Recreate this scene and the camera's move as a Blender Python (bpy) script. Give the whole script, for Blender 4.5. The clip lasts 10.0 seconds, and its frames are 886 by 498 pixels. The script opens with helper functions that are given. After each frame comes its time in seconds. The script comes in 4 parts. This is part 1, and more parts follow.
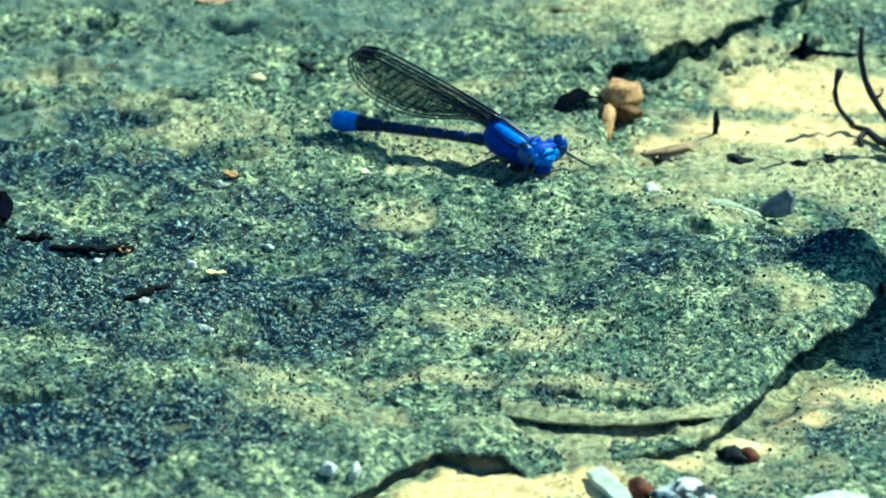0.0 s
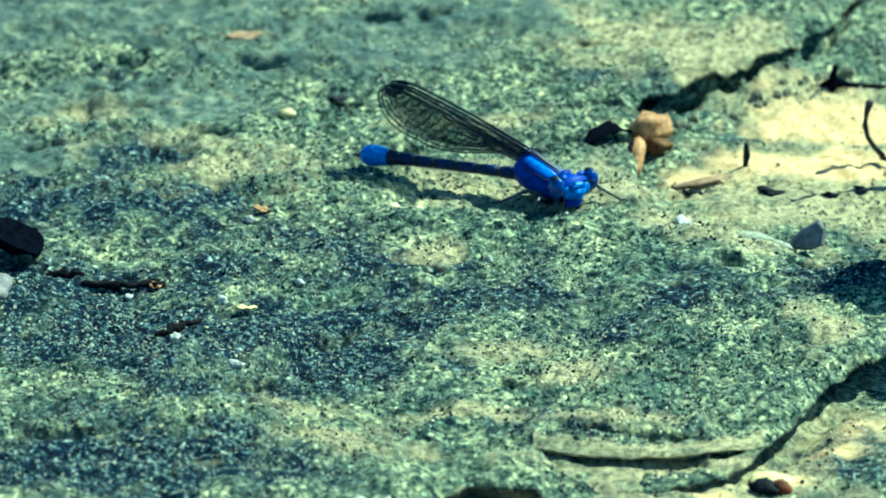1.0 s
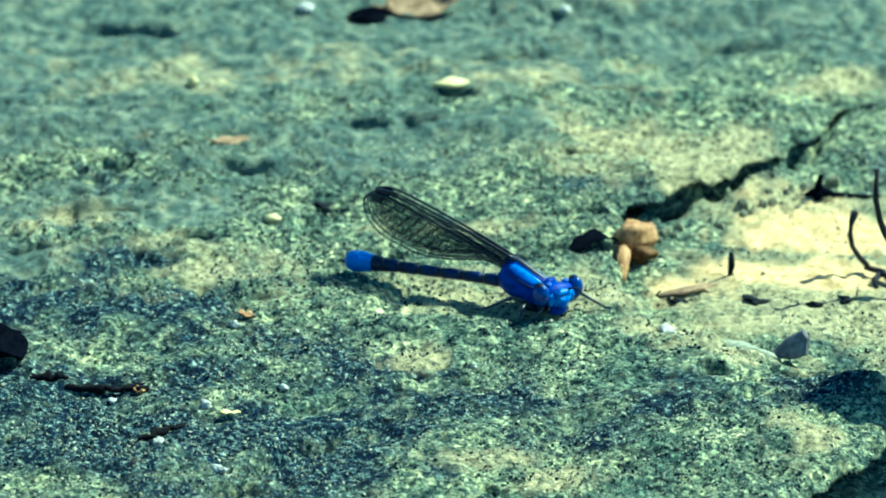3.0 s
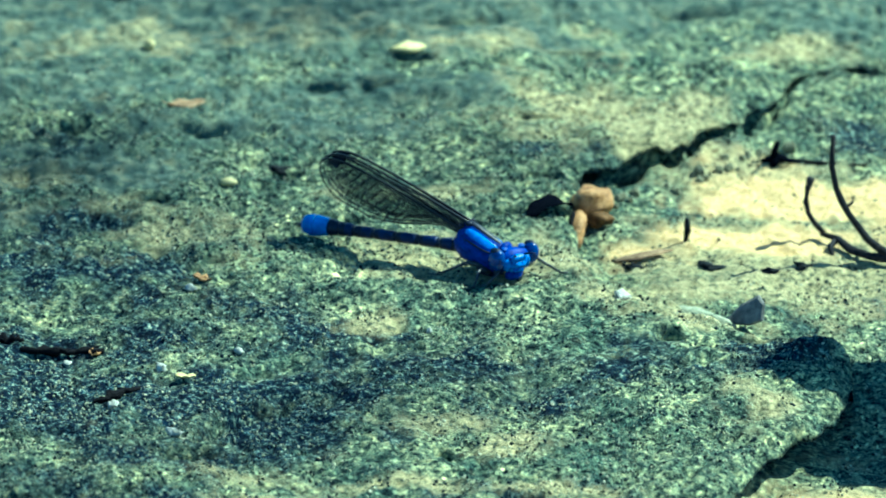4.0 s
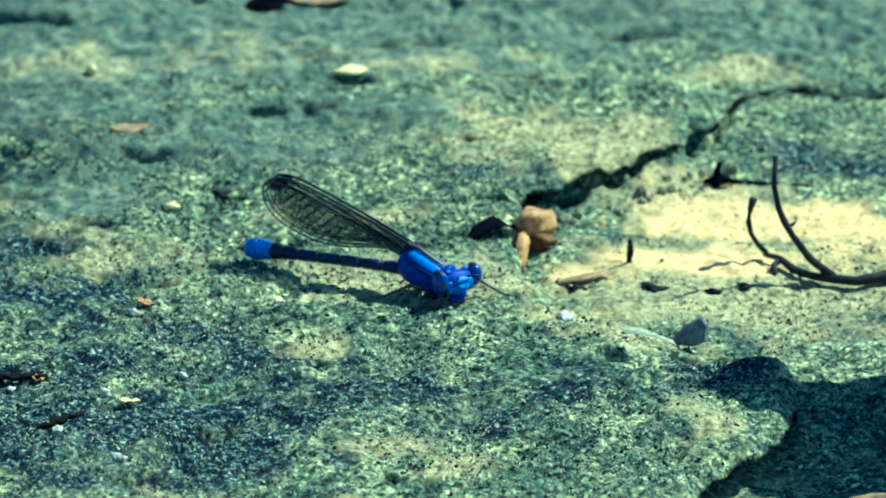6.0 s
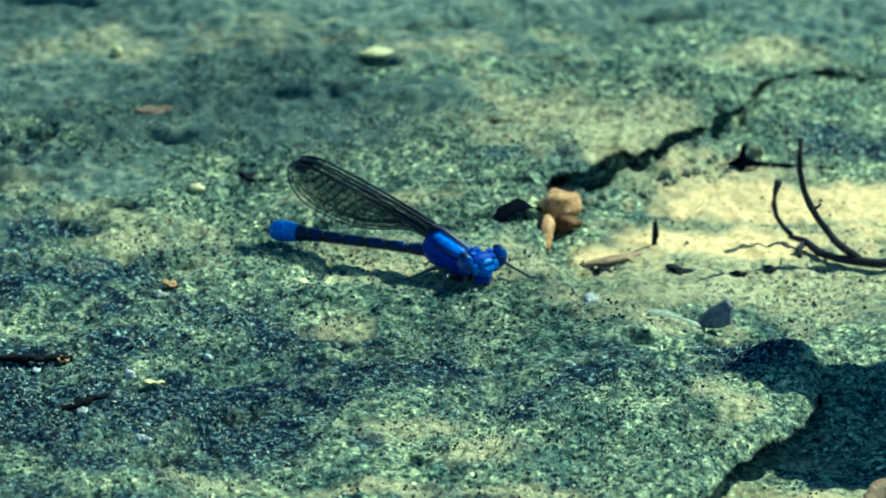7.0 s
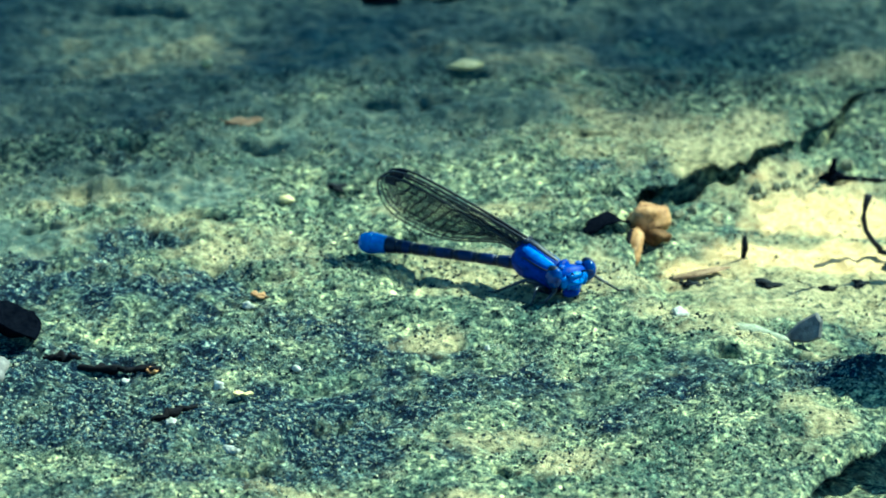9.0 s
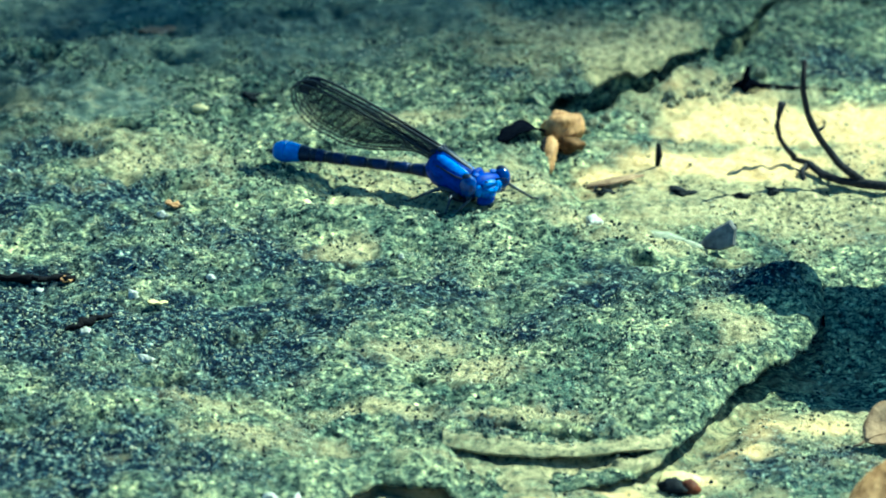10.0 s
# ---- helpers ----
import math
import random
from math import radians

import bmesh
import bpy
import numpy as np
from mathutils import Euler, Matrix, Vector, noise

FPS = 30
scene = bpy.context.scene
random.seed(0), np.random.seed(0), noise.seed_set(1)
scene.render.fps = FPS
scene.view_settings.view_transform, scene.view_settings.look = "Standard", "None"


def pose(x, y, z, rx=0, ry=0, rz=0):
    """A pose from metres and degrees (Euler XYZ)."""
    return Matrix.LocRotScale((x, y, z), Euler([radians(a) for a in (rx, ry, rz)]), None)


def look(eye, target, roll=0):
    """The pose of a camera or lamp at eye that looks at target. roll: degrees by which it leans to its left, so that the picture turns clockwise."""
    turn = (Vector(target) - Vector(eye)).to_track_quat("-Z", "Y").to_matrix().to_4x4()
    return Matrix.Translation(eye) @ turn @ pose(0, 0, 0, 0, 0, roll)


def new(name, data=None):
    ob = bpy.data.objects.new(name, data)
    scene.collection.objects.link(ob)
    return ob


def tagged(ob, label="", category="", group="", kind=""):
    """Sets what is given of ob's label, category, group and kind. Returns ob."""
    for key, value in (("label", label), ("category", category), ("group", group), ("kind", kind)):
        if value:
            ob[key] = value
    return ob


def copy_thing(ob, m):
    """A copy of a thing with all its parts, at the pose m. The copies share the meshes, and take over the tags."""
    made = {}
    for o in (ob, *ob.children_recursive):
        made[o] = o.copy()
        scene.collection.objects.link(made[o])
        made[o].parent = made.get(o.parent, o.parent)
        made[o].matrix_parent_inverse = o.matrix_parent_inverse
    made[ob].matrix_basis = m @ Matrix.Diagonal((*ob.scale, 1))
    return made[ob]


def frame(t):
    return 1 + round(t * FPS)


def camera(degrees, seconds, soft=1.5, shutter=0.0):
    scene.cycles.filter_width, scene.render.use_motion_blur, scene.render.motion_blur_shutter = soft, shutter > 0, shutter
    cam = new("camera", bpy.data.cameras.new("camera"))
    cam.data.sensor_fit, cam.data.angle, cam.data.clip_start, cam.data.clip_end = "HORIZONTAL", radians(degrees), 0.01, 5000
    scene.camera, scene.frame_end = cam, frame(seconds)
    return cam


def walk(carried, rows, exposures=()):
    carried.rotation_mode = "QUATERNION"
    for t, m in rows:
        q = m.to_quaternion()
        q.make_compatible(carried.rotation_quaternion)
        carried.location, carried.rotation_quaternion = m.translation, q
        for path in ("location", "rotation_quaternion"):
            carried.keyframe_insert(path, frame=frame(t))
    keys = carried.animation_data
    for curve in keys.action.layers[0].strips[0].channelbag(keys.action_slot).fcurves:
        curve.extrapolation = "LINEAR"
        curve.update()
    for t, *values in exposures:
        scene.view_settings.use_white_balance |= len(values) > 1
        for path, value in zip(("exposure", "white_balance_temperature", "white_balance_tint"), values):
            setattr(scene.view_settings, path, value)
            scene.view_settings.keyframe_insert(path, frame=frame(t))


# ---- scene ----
# A damselfly on a weathered rock slab, filmed by hand through a long lens. Plan figures are in millimetres.
MM = 0.001
cam = camera(10.0, 10.0, soft=1.75)
DIP, REACH = 24.0, 0.717
BASE = pose(0, -REACH * math.cos(radians(DIP)), REACH * math.sin(radians(DIP)), 90 - DIP, 0, 0)
# seconds, tilt up, turn left, lean left, in degrees from the base pose
ROWS = [
    (0.0, -1.352, -0.148, -0.027),
    (0.2, -1.508, -0.393, -0.062),
    (0.5, -1.613, -0.621, -0.207),
    (0.7, -1.29, -0.195, -0.327),
    (0.8, -1.198, 0.103, -0.403),
    (1.0, -0.968, 0.194, -0.344),
    (1.2, -0.741, 0.248, -0.319),
    (1.5, -0.547, 0.254, -0.282),
    (1.8, -0.451, 0.206, -0.289),
    (2.0, -0.409, 0.144, -0.116),
    (2.2, -0.349, 0.056, -0.156),
    (2.5, 0.0, 0.0, 0.0),
    (2.7, 0.238, 0.054, 0.023),
    (3.8, 0.187, -0.331, 0.498),
    (4.0, -0.166, -0.476, 0.42),
    (4.2, -0.477, -0.553, 0.423),
    (4.5, -0.755, -0.569, 0.285),
    (4.8, -0.756, -0.865, 0.194),
    (5.0, -0.56, -0.991, 0.01),
    (5.2, -0.327, -1.122, 0.021),
    (5.5, -0.021, -1.187, -0.035),
    (5.7, 0.1, -1.165, -0.027),
    (6.8, -0.02, -0.919, 0.051),
    (7.0, -0.107, -0.835, 0.072),
    (7.2, -0.063, -0.719, 0.255),
    (7.5, 0.585, -0.413, 0.485),
    (7.8, 1.417, -0.07, 0.739),
    (8.0, 1.601, 0.128, 0.745),
    (8.2, 1.079, 0.224, 0.688),
    (8.5, 0.715, 0.225, 0.592),
    (8.8, 0.307, 0.16, 0.439),
    (9.0, 0.034, 0.173, 0.365),
    (9.2, -0.289, 0.127, 0.31),
    (9.5, -0.665, -0.127, 0.218),
    (9.8, -0.909, -0.565, 0.181),
    (10.0, -1.002, -0.798, 0.231),
]
# seconds, stops, white balance in kelvin
LOOK = [(t, ev, kelvin, -34) for t, ev, kelvin in ((0.0, 1.37, 4720), (1.0, 1.36, 4710), (1.5, 1.27, 4700), (2.0, 1.35, 4700), (2.5, 1.42, 4720), (4.0, 1.33, 4620), (4.5, 1.26, 4620), (5.0, 1.28, 4640), (5.5, 1.32, 4650), (7.0, 1.10, 4590), (7.5, 1.32, 4570), (8.0, 0.92, 4200), (8.5, 1.56, 4690), (9.0, 1.48, 4800), (9.5, 1.48, 4840), (10.0, 1.46, 4820))]
walk(cam, [(t, BASE @ pose(0, 0, 0, a, b, c)) for t, a, b, c in ROWS], LOOK)
cam.data.dof.use_dof = True
cam.data.dof.focus_distance = 0.675
cam.data.dof.aperture_fstop = 40.0

# ---- light ----
SUN_TO = Vector((0.62, 0.34, 0.80)).normalized()
world = bpy.data.worlds.new("sky")
scene.world = world
world.use_nodes = True
wn = world.node_tree
sky = wn.nodes.new("ShaderNodeTexSky")
sky.sky_type = "NISHITA"
sky.sun_disc = False
sky.ozone_density = 10.0
sky.dust_density = 0.3
sky.air_density = 1.4
sky.sun_elevation = math.asin(SUN_TO.z)
sky.sun_rotation = math.atan2(SUN_TO.x, SUN_TO.y)
wn.nodes["Background"].inputs["Strength"].default_value = 0.052
wn.links.new(sky.outputs["Color"], wn.nodes["Background"].inputs["Color"])
sun = new("sun", bpy.data.lights.new("sun", "SUN"))
sun.data.energy, sun.data.angle, sun.data.color = 4.5, radians(0.6), (1.0, 0.87, 0.67)
sun.matrix_world = look(SUN_TO * 5, (0, 0, 0))


# ---- materials ----
def material(name, rough=0.8, metal=0.0):
    m = bpy.data.materials.new(name)
    m.use_nodes = True
    b = m.node_tree.nodes["Principled BSDF"]
    b.inputs["Roughness"].default_value = rough
    b.inputs["Metallic"].default_value = metal
    return m, m.node_tree, b


def noise_node(nt, scale, detail=4.0, rough=0.6, offset=0.0, distort=0.0):
    """Noise over the thing's own space; scale in cells a millimetre."""
    tc = nt.nodes.new("ShaderNodeTexCoord")
    mp = nt.nodes.new("ShaderNodeMapping")
    mp.inputs["Location"].default_value = (offset, offset * 0.7, offset * 1.3)
    n = nt.nodes.new("ShaderNodeTexNoise")
    n.inputs["Scale"].default_value = scale * 1000
    n.inputs["Detail"].default_value = detail
    n.inputs["Roughness"].default_value = rough
    n.inputs["Distortion"].default_value = distort
    nt.links.new(tc.outputs["Object"], mp.inputs["Vector"])
    nt.links.new(mp.outputs["Vector"], n.inputs["Vector"])
    return n.outputs["Fac"]


def grain_cells(nt, scale):
    """Crisp mineral grains: a tone for each grain, dark in the joints between them."""
    tc = nt.nodes.new("ShaderNodeTexCoord")
    warp = nt.nodes.new("ShaderNodeTexNoise")
    warp.inputs["Scale"].default_value = scale * 900
    warp.inputs["Detail"].default_value = 2
    nt.links.new(tc.outputs["Object"], warp.inputs["Vector"])
    add = nt.nodes.new("ShaderNodeVectorMath")
    add.operation = "MULTIPLY_ADD"
    add.inputs[1].default_value = (0.0009 / scale,) * 3
    nt.links.new(warp.outputs["Color"], add.inputs[0])
    nt.links.new(tc.outputs["Object"], add.inputs[2])
    tones, joints = nt.nodes.new("ShaderNodeTexVoronoi"), nt.nodes.new("ShaderNodeTexVoronoi")
    joints.feature = "DISTANCE_TO_EDGE"
    for v in (tones, joints):
        v.inputs["Scale"].default_value = scale * 1000
        nt.links.new(add.outputs[0], v.inputs["Vector"])
    sep = nt.nodes.new("ShaderNodeSeparateColor")
    nt.links.new(tones.outputs["Color"], sep.inputs[0])
    tone = ramp(nt, sep.outputs[0], [(0.0, (0.16, 0.21, 0.26)), (0.3, (0.5, 0.57, 0.6)), (0.7, (1.15, 1.12, 1.05)), (0.9, (1.7, 1.64, 1.46)), (1.0, (2.3, 2.2, 1.9))])
    return mix(nt, 1.0, tone, ramp(nt, joints.outputs["Distance"], [(0.0, (0.35, 0.38, 0.42)), (0.14, (1, 1, 1))]), "MULTIPLY")


def ramp(nt, fac, stops):
    r = nt.nodes.new("ShaderNodeValToRGB")
    while len(r.color_ramp.elements) < len(stops):
        r.color_ramp.elements.new(0.5)
    for e, (p, c) in zip(r.color_ramp.elements, stops):
        e.position = p
        e.color = (*c, 1) if len(c) == 3 else c
    nt.links.new(fac, r.inputs["Fac"])
    return r.outputs["Color"]


def grey(a, b):
    return [(a, (0, 0, 0)), (b, (1, 1, 1))]


def mix(nt, fac, a, b, mode="MIX"):
    n = nt.nodes.new("ShaderNodeMix")
    n.data_type, n.blend_type = "RGBA", mode
    if isinstance(fac, (int, float)):
        n.inputs[0].default_value = fac
    else:
        nt.links.new(fac, n.inputs[0])
    for socket, v in ((n.inputs[6], a), (n.inputs[7], b)):
        if isinstance(v, tuple):
            socket.default_value = (*v, 1)
        else:
            nt.links.new(v, socket)
    return n.outputs[2]


def bump(nt, bsdf, fac, distance, strength=1.0):
    n = nt.nodes.new("ShaderNodeBump")
    n.inputs["Distance"].default_value = distance * MM
    n.inputs["Strength"].default_value = strength
    nt.links.new(fac, n.inputs["Height"])
    nt.links.new(n.outputs["Normal"], bsdf.inputs["Normal"])


def attribute(nt, name):
    n = nt.nodes.new("ShaderNodeAttribute")
    n.attribute_name = name
    return n.outputs["Fac"]


def rock_material(name):
    """Weathered grey-green rock with mossy dark patches, pale lichen and sand where the sheet carries it; the mossy
    tone also paints shade on rim walls.
    """
    m, nt, b = material(name, 0.9)
    b.inputs["Specular IOR Level"].default_value = 0.12
    grain = noise_node(nt, 1.0, 4, 0.75)
    base = ramp(nt, grain, [(0.38, (0.008, 0.020, 0.034)), (0.43, (0.08, 0.115, 0.115)), (0.50, (0.28, 0.33, 0.26)), (0.58, (0.46, 0.47, 0.33)), (0.68, (0.66, 0.63, 0.45))])
    broad = noise_node(nt, 0.09, 4, 0.6, 3.0, 0.6)
    tone = mix(nt, ramp(nt, broad, grey(0.36, 0.64)), (0.45, 0.56, 0.60), (1.4, 1.32, 1.1))
    c = mix(nt, 1.0, base, tone, "MULTIPLY")
    blotch = mix(nt, ramp(nt, noise_node(nt, 0.3, 5, 0.7, 13.0), grey(0.38, 0.60)), (0.46, 0.54, 0.60), (1.30, 1.26, 1.10))
    c = mix(nt, 1.0, c, blotch, "MULTIPLY")
    moss_and_shade = ramp(nt, noise_node(nt, 1.1, 5, 0.8, 9.0), [(0.47, (0.002, 0.010, 0.032)), (0.515, (0.020, 0.046, 0.078)), (0.57, (0.15, 0.22, 0.21)), (0.64, (0.56, 0.60, 0.45))])
    c = mix(nt, attribute(nt, "moss_and_shade"), c, moss_and_shade)
    c = mix(nt, 0.8, c, grain_cells(nt, 1.4), "MULTIPLY")
    film = ramp(nt, noise_node(nt, 0.35, 5, 0.6, 15.0), [(0.35, (0.05, 0.085, 0.085)), (0.5, (0.125, 0.165, 0.14)), (0.65, (0.27, 0.30, 0.21))])
    c = mix(nt, attribute(nt, "film"), c, film)
    pale = ramp(nt, noise_node(nt, 1.0, 6, 0.75, 5.0), [(0.38, (0.08, 0.09, 0.07)), (0.46, (0.34, 0.31, 0.17)), (0.60, (0.66, 0.56, 0.31))])
    c = mix(nt, attribute(nt, "pale"), c, pale)
    sandy = attribute(nt, "sand")
    sand = ramp(nt, noise_node(nt, 1.2, 6, 0.75, 7.0), [(0.34, (0.42, 0.30, 0.14)), (0.44, (0.84, 0.58, 0.26)), (0.62, (0.97, 0.72, 0.38))])
    c = mix(nt, sandy, c, sand)
    nt.links.new(c, b.inputs["Base Color"])
    bump(nt, b, noise_node(nt, 1.7, 6, 0.8, 2.0), 0.6, 1.0)
    return m


def plain(name, dark, light, scale=1.0, rough=0.6, relief=0.05, metal=0.0, shine=0.5):
    m, nt, b = material(name, rough, metal)
    b.inputs["Specular IOR Level"].default_value = shine
    nt.links.new(mix(nt, ramp(nt, noise_node(nt, scale, 4, 0.65), grey(0.32, 0.68)), dark, light), b.inputs["Base Color"])
    if relief:
        bump(nt, b, noise_node(nt, scale * 2.5, 4, 0.6, 4.0), relief)
    return m


ROCK = rock_material("weathered_rock")
BARK = plain("dark_bark", (0.002, 0.003, 0.006), (0.011, 0.010, 0.012), 1.2, 0.8, 0.2, shine=0.06)
TWIG = plain("grey_twig", (0.008, 0.010, 0.016), (0.045, 0.04, 0.045), 1.5, 0.7, 0.12, shine=0.08)
HUSK = plain("tan_husk", (0.15, 0.065, 0.02), (0.58, 0.33, 0.14), 0.7, 0.6, 0.2, shine=0.25)
DARK_LEAF = plain("blackened_leaf", (0.001, 0.0016, 0.004), (0.004, 0.005, 0.009), 0.9, 0.9, 0.15, shine=0.0)
BROWN_LEAF = plain("brown_leaf", (0.15, 0.09, 0.05), (0.40, 0.27, 0.16), 0.6, 0.75, 0.2, shine=0.2)
ORANGE_LEAF = plain("orange_leaf", (0.45, 0.17, 0.02), (0.75, 0.36, 0.06), 0.6, 0.5, 0.04)
STONE_GREY = plain("grey_flake", (0.07, 0.07, 0.08), (0.26, 0.24, 0.22), 0.9, 0.7, 0.08)
STONE_PALE = plain("pale_stone", (0.30, 0.30, 0.26), (0.66, 0.64, 0.56), 1.2, 0.75, 0.2, shine=0.25)
SPLINTER = plain("pale_splinter", (0.34, 0.37, 0.28), (0.62, 0.62, 0.48), 1.0, 0.8, 0.2)
STONE_DARK = plain("dark_stone", (0.003, 0.004, 0.007), (0.016, 0.019, 0.024), 0.9, 0.8, 0.15, shine=0.12)


def pied_material():
    m, nt, b = material("pied_stone", 0.8)
    c = ramp(nt, noise_node(nt, 0.55, 4, 0.6, 2.0, 0.4), [(0.44, (0.008, 0.010, 0.02)), (0.47, (0.10, 0.11, 0.13)), (0.50, (0.60, 0.60, 0.58)), (0.7, (0.75, 0.74, 0.70))])
    nt.links.new(c, b.inputs["Base Color"])
    bump(nt, b, noise_node(nt, 1.4, 4, 0.6, 4.0), 0.3)
    return m


STONE_PIED = pied_material()
HUSK_DARK = plain("dark_husk", (0.05, 0.026, 0.010), (0.17, 0.09, 0.035), 0.9, 0.7, 0.12, shine=0.15)
RED_SEED = plain("red_brown_seed", (0.04, 0.012, 0.006), (0.15, 0.04, 0.015), 0.9, 0.6, 0.15, shine=0.2)
CRUMB = plain("rock_crumb", (0.07, 0.075, 0.05), (0.46, 0.44, 0.29), 1.6, 0.9, 0.3, shine=0.1)
PALE_RIDGE = plain("pale_ridge", (0.20, 0.22, 0.16), (0.46, 0.46, 0.33), 0.9, 0.85, 0.15, shine=0.15)
YELLOW_CRUST = plain("yellow_crust", (0.45, 0.36, 0.14), (0.72, 0.62, 0.32), 0.9, 0.8, 0.1)
BLUE = plain("bright_blue_cuticle", (0.002, 0.011, 0.15), (0.008, 0.095, 0.54), 1.3, 0.5, 0.1, shine=0.3)
STRIPE = plain("stripe_blue_cuticle", (0.008, 0.10, 0.55), (0.02, 0.26, 0.90), 0.8, 0.32, 0.02, shine=0.5)
BAND = plain("dark_blue_band", (0.0015, 0.006, 0.035), (0.003, 0.014, 0.09), 0.9, 0.45, 0.02, shine=0.25)
SKY_BLUE = plain("sky_blue_cuticle", (0.005, 0.08, 0.42), (0.015, 0.18, 0.66), 0.7, 0.35, 0.01)
DEEP_BLUE = plain("deep_blue_cuticle", (0.002, 0.014, 0.15), (0.004, 0.042, 0.38), 1.1, 0.5, 0.05, shine=0.12)
FACE = plain("mottled_blue_face", (0.003, 0.022, 0.26), (0.02, 0.22, 0.78), 1.5, 0.4, 0.06, shine=0.4)
BLACK = plain("black_cuticle", (0.003, 0.005, 0.016), (0.008, 0.014, 0.045), 1.0, 0.4, 0.02, shine=0.25)
EYE = plain("eye_lens", (0.002, 0.012, 0.10), (0.006, 0.05, 0.30), 1.4, 0.12, 0.0)
LEG = plain("leg_cuticle", (0.012, 0.014, 0.025), (0.06, 0.06, 0.08), 1.0, 0.35, 0.0)
VEIN = plain("wing_vein", (0.004, 0.006, 0.014), (0.012, 0.014, 0.026), 1.0, 0.4, 0.0)


def membrane_material():
    m, nt, b = material("wing_membrane", 0.25)
    b.inputs["Base Color"].default_value = (0.05, 0.06, 0.07, 1)
    clear = nt.nodes.new("ShaderNodeBsdfTransparent")
    nt.links.new(mix(nt, ramp(nt, noise_node(nt, 0.4, 3), grey(0.35, 0.65)), (0.72, 0.77, 0.80), (0.92, 0.93, 0.92)), clear.inputs["Color"])
    both = nt.nodes.new("ShaderNodeMixShader")
    both.inputs[0].default_value = 0.06
    nt.links.new(clear.outputs[0], both.inputs[1])
    nt.links.new(b.outputs[0], both.inputs[2])
    nt.links.new(both.outputs[0], nt.nodes["Material Output"].inputs["Surface"])
    return m


MEMBRANE = membrane_material()


# ---- the lie of the rock ----
def lattice(ix, iy, seed):
    h = (ix.astype(np.int64) * 374761393 + iy.astype(np.int64) * 668265263 + seed * 1442695041) & 0xFFFFFFFF
    h = ((h ^ (h >> 13)) * 1274126177) & 0xFFFFFFFF
    return ((h ^ (h >> 16)) & 0xFFFF) / 32767.5 - 1.0


def wave(x, y, size, seed=0):
    """Smooth value noise, -1 to 1, with features of that size."""
    x, y = np.asarray(x, float) / size, np.asarray(y, float) / size
    ix, iy = np.floor(x), np.floor(y)
    fx, fy = x - ix, y - iy
    fx, fy = fx * fx * (3 - 2 * fx), fy * fy * (3 - 2 * fy)
    a, b = lattice(ix, iy, seed), lattice(ix + 1, iy, seed)
    c, d = lattice(ix, iy + 1, seed), lattice(ix + 1, iy + 1, seed)
    return (a + (b - a) * fx) * (1 - fy) + (c + (d - c) * fx) * fy


FRONT_EDGE = [(-2600, -520), (-300, -230), (-60, -160), (-24, -124), (-15, -113), (-9.2, -108.5), (-5.4, -104.6), (-1.6, -100.5), (0.5, -97.6), (5, -98.2), (10.6, -99), (16, -99.2), (21, -97.6), (25, -96.6), (31, -94.8), (35.6, -91), (38.4, -86), (42.6, -77.6), (46.7, -69), (54, -60.4), (57.5, -55.5), (60, -45), (60, -37)]
BAY_EDGE = [(59.6, -32.6), (53, -30.8), (46.5, -28.6), (38.3, -21.2), (32.3, -15.6), (28.3, -8.4), (25.4, 0), (23.6, 8), (24, 17)]
BACK_EDGE = [(25, 21.7), (27.5, 24.2), (34.4, 30.2), (38.6, 33.8), (43.2, 38), (47.4, 42), (51, 45.6), (54, 50.6), (56.4, 56), (58.5, 62), (60.3, 66.8), (64.6, 68.8), (69.2, 69.4), (75, 68.4), (84, 69), (140, 72), (300, 110), (2600, 500), (2600, 2600), (-2600, 2600)]
OUTLINE = np.array(FRONT_EDGE + BAY_EDGE + BACK_EDGE, float)


def inside_by(x, y):
    """Distance to the slab's rim, plus inside."""
    x, y = np.asarray(x, float), np.asarray(y, float)
    near = np.exp(-((x - 20) ** 2 + (y + 10) ** 2) / 150.0 ** 2)
    fine = 0.45 + 0.6 * np.clip((y - 8) / 8, 0, 1)
    wx = x + near * (1.3 * wave(x, y, 6, 11) + fine * wave(x, y, 2.5, 12))
    wy = y + near * (1.3 * wave(x, y, 6, 13) + fine * wave(x, y, 2.5, 14))
    best, cross = np.full(x.shape, 1e12), np.zeros(x.shape, int)
    for (ax, ay), (bx, by) in zip(OUTLINE, np.roll(OUTLINE, -1, axis=0)):
        dx, dy = bx - ax, by - ay
        k = np.clip(((wx - ax) * dx + (wy - ay) * dy) / (dx * dx + dy * dy), 0, 1)
        best = np.minimum(best, (wx - ax - k * dx) ** 2 + (wy - ay - k * dy) ** 2)
        if ay != by:
            hit = ((ay > wy) != (by > wy)) & (wx < (bx - ax) * (wy - ay) / (by - ay) + ax)
            cross += hit
    return np.sqrt(best) * np.where(cross % 2 == 1, 1, -1)


def bump_at(x, y, cx, cy, rx, ry):
    return np.exp(-((x - cx) / rx) ** 2 - ((y - cy) / ry) ** 2)


def pits(x, y, seed):
    """Small weathered holes, thick in some patches and scarce in others."""
    patch = np.clip(0.55 + 0.9 * wave(x, y, 18, seed) + 0.5 * wave(x, y, 7, seed + 1), 0.05, 1)
    small = np.clip(wave(x, y, 1.5, seed + 2) - 0.25, 0, 1) + np.clip(wave(x * 0.8 + y * 0.6, y * 0.8 - x * 0.6, 1.1, seed + 3) - 0.3, 0, 1)
    wide = np.clip(wave(x, y, 3.4, seed + 4) - 0.35, 0, 1)
    return patch * (0.8 * small + 1.3 * wide)


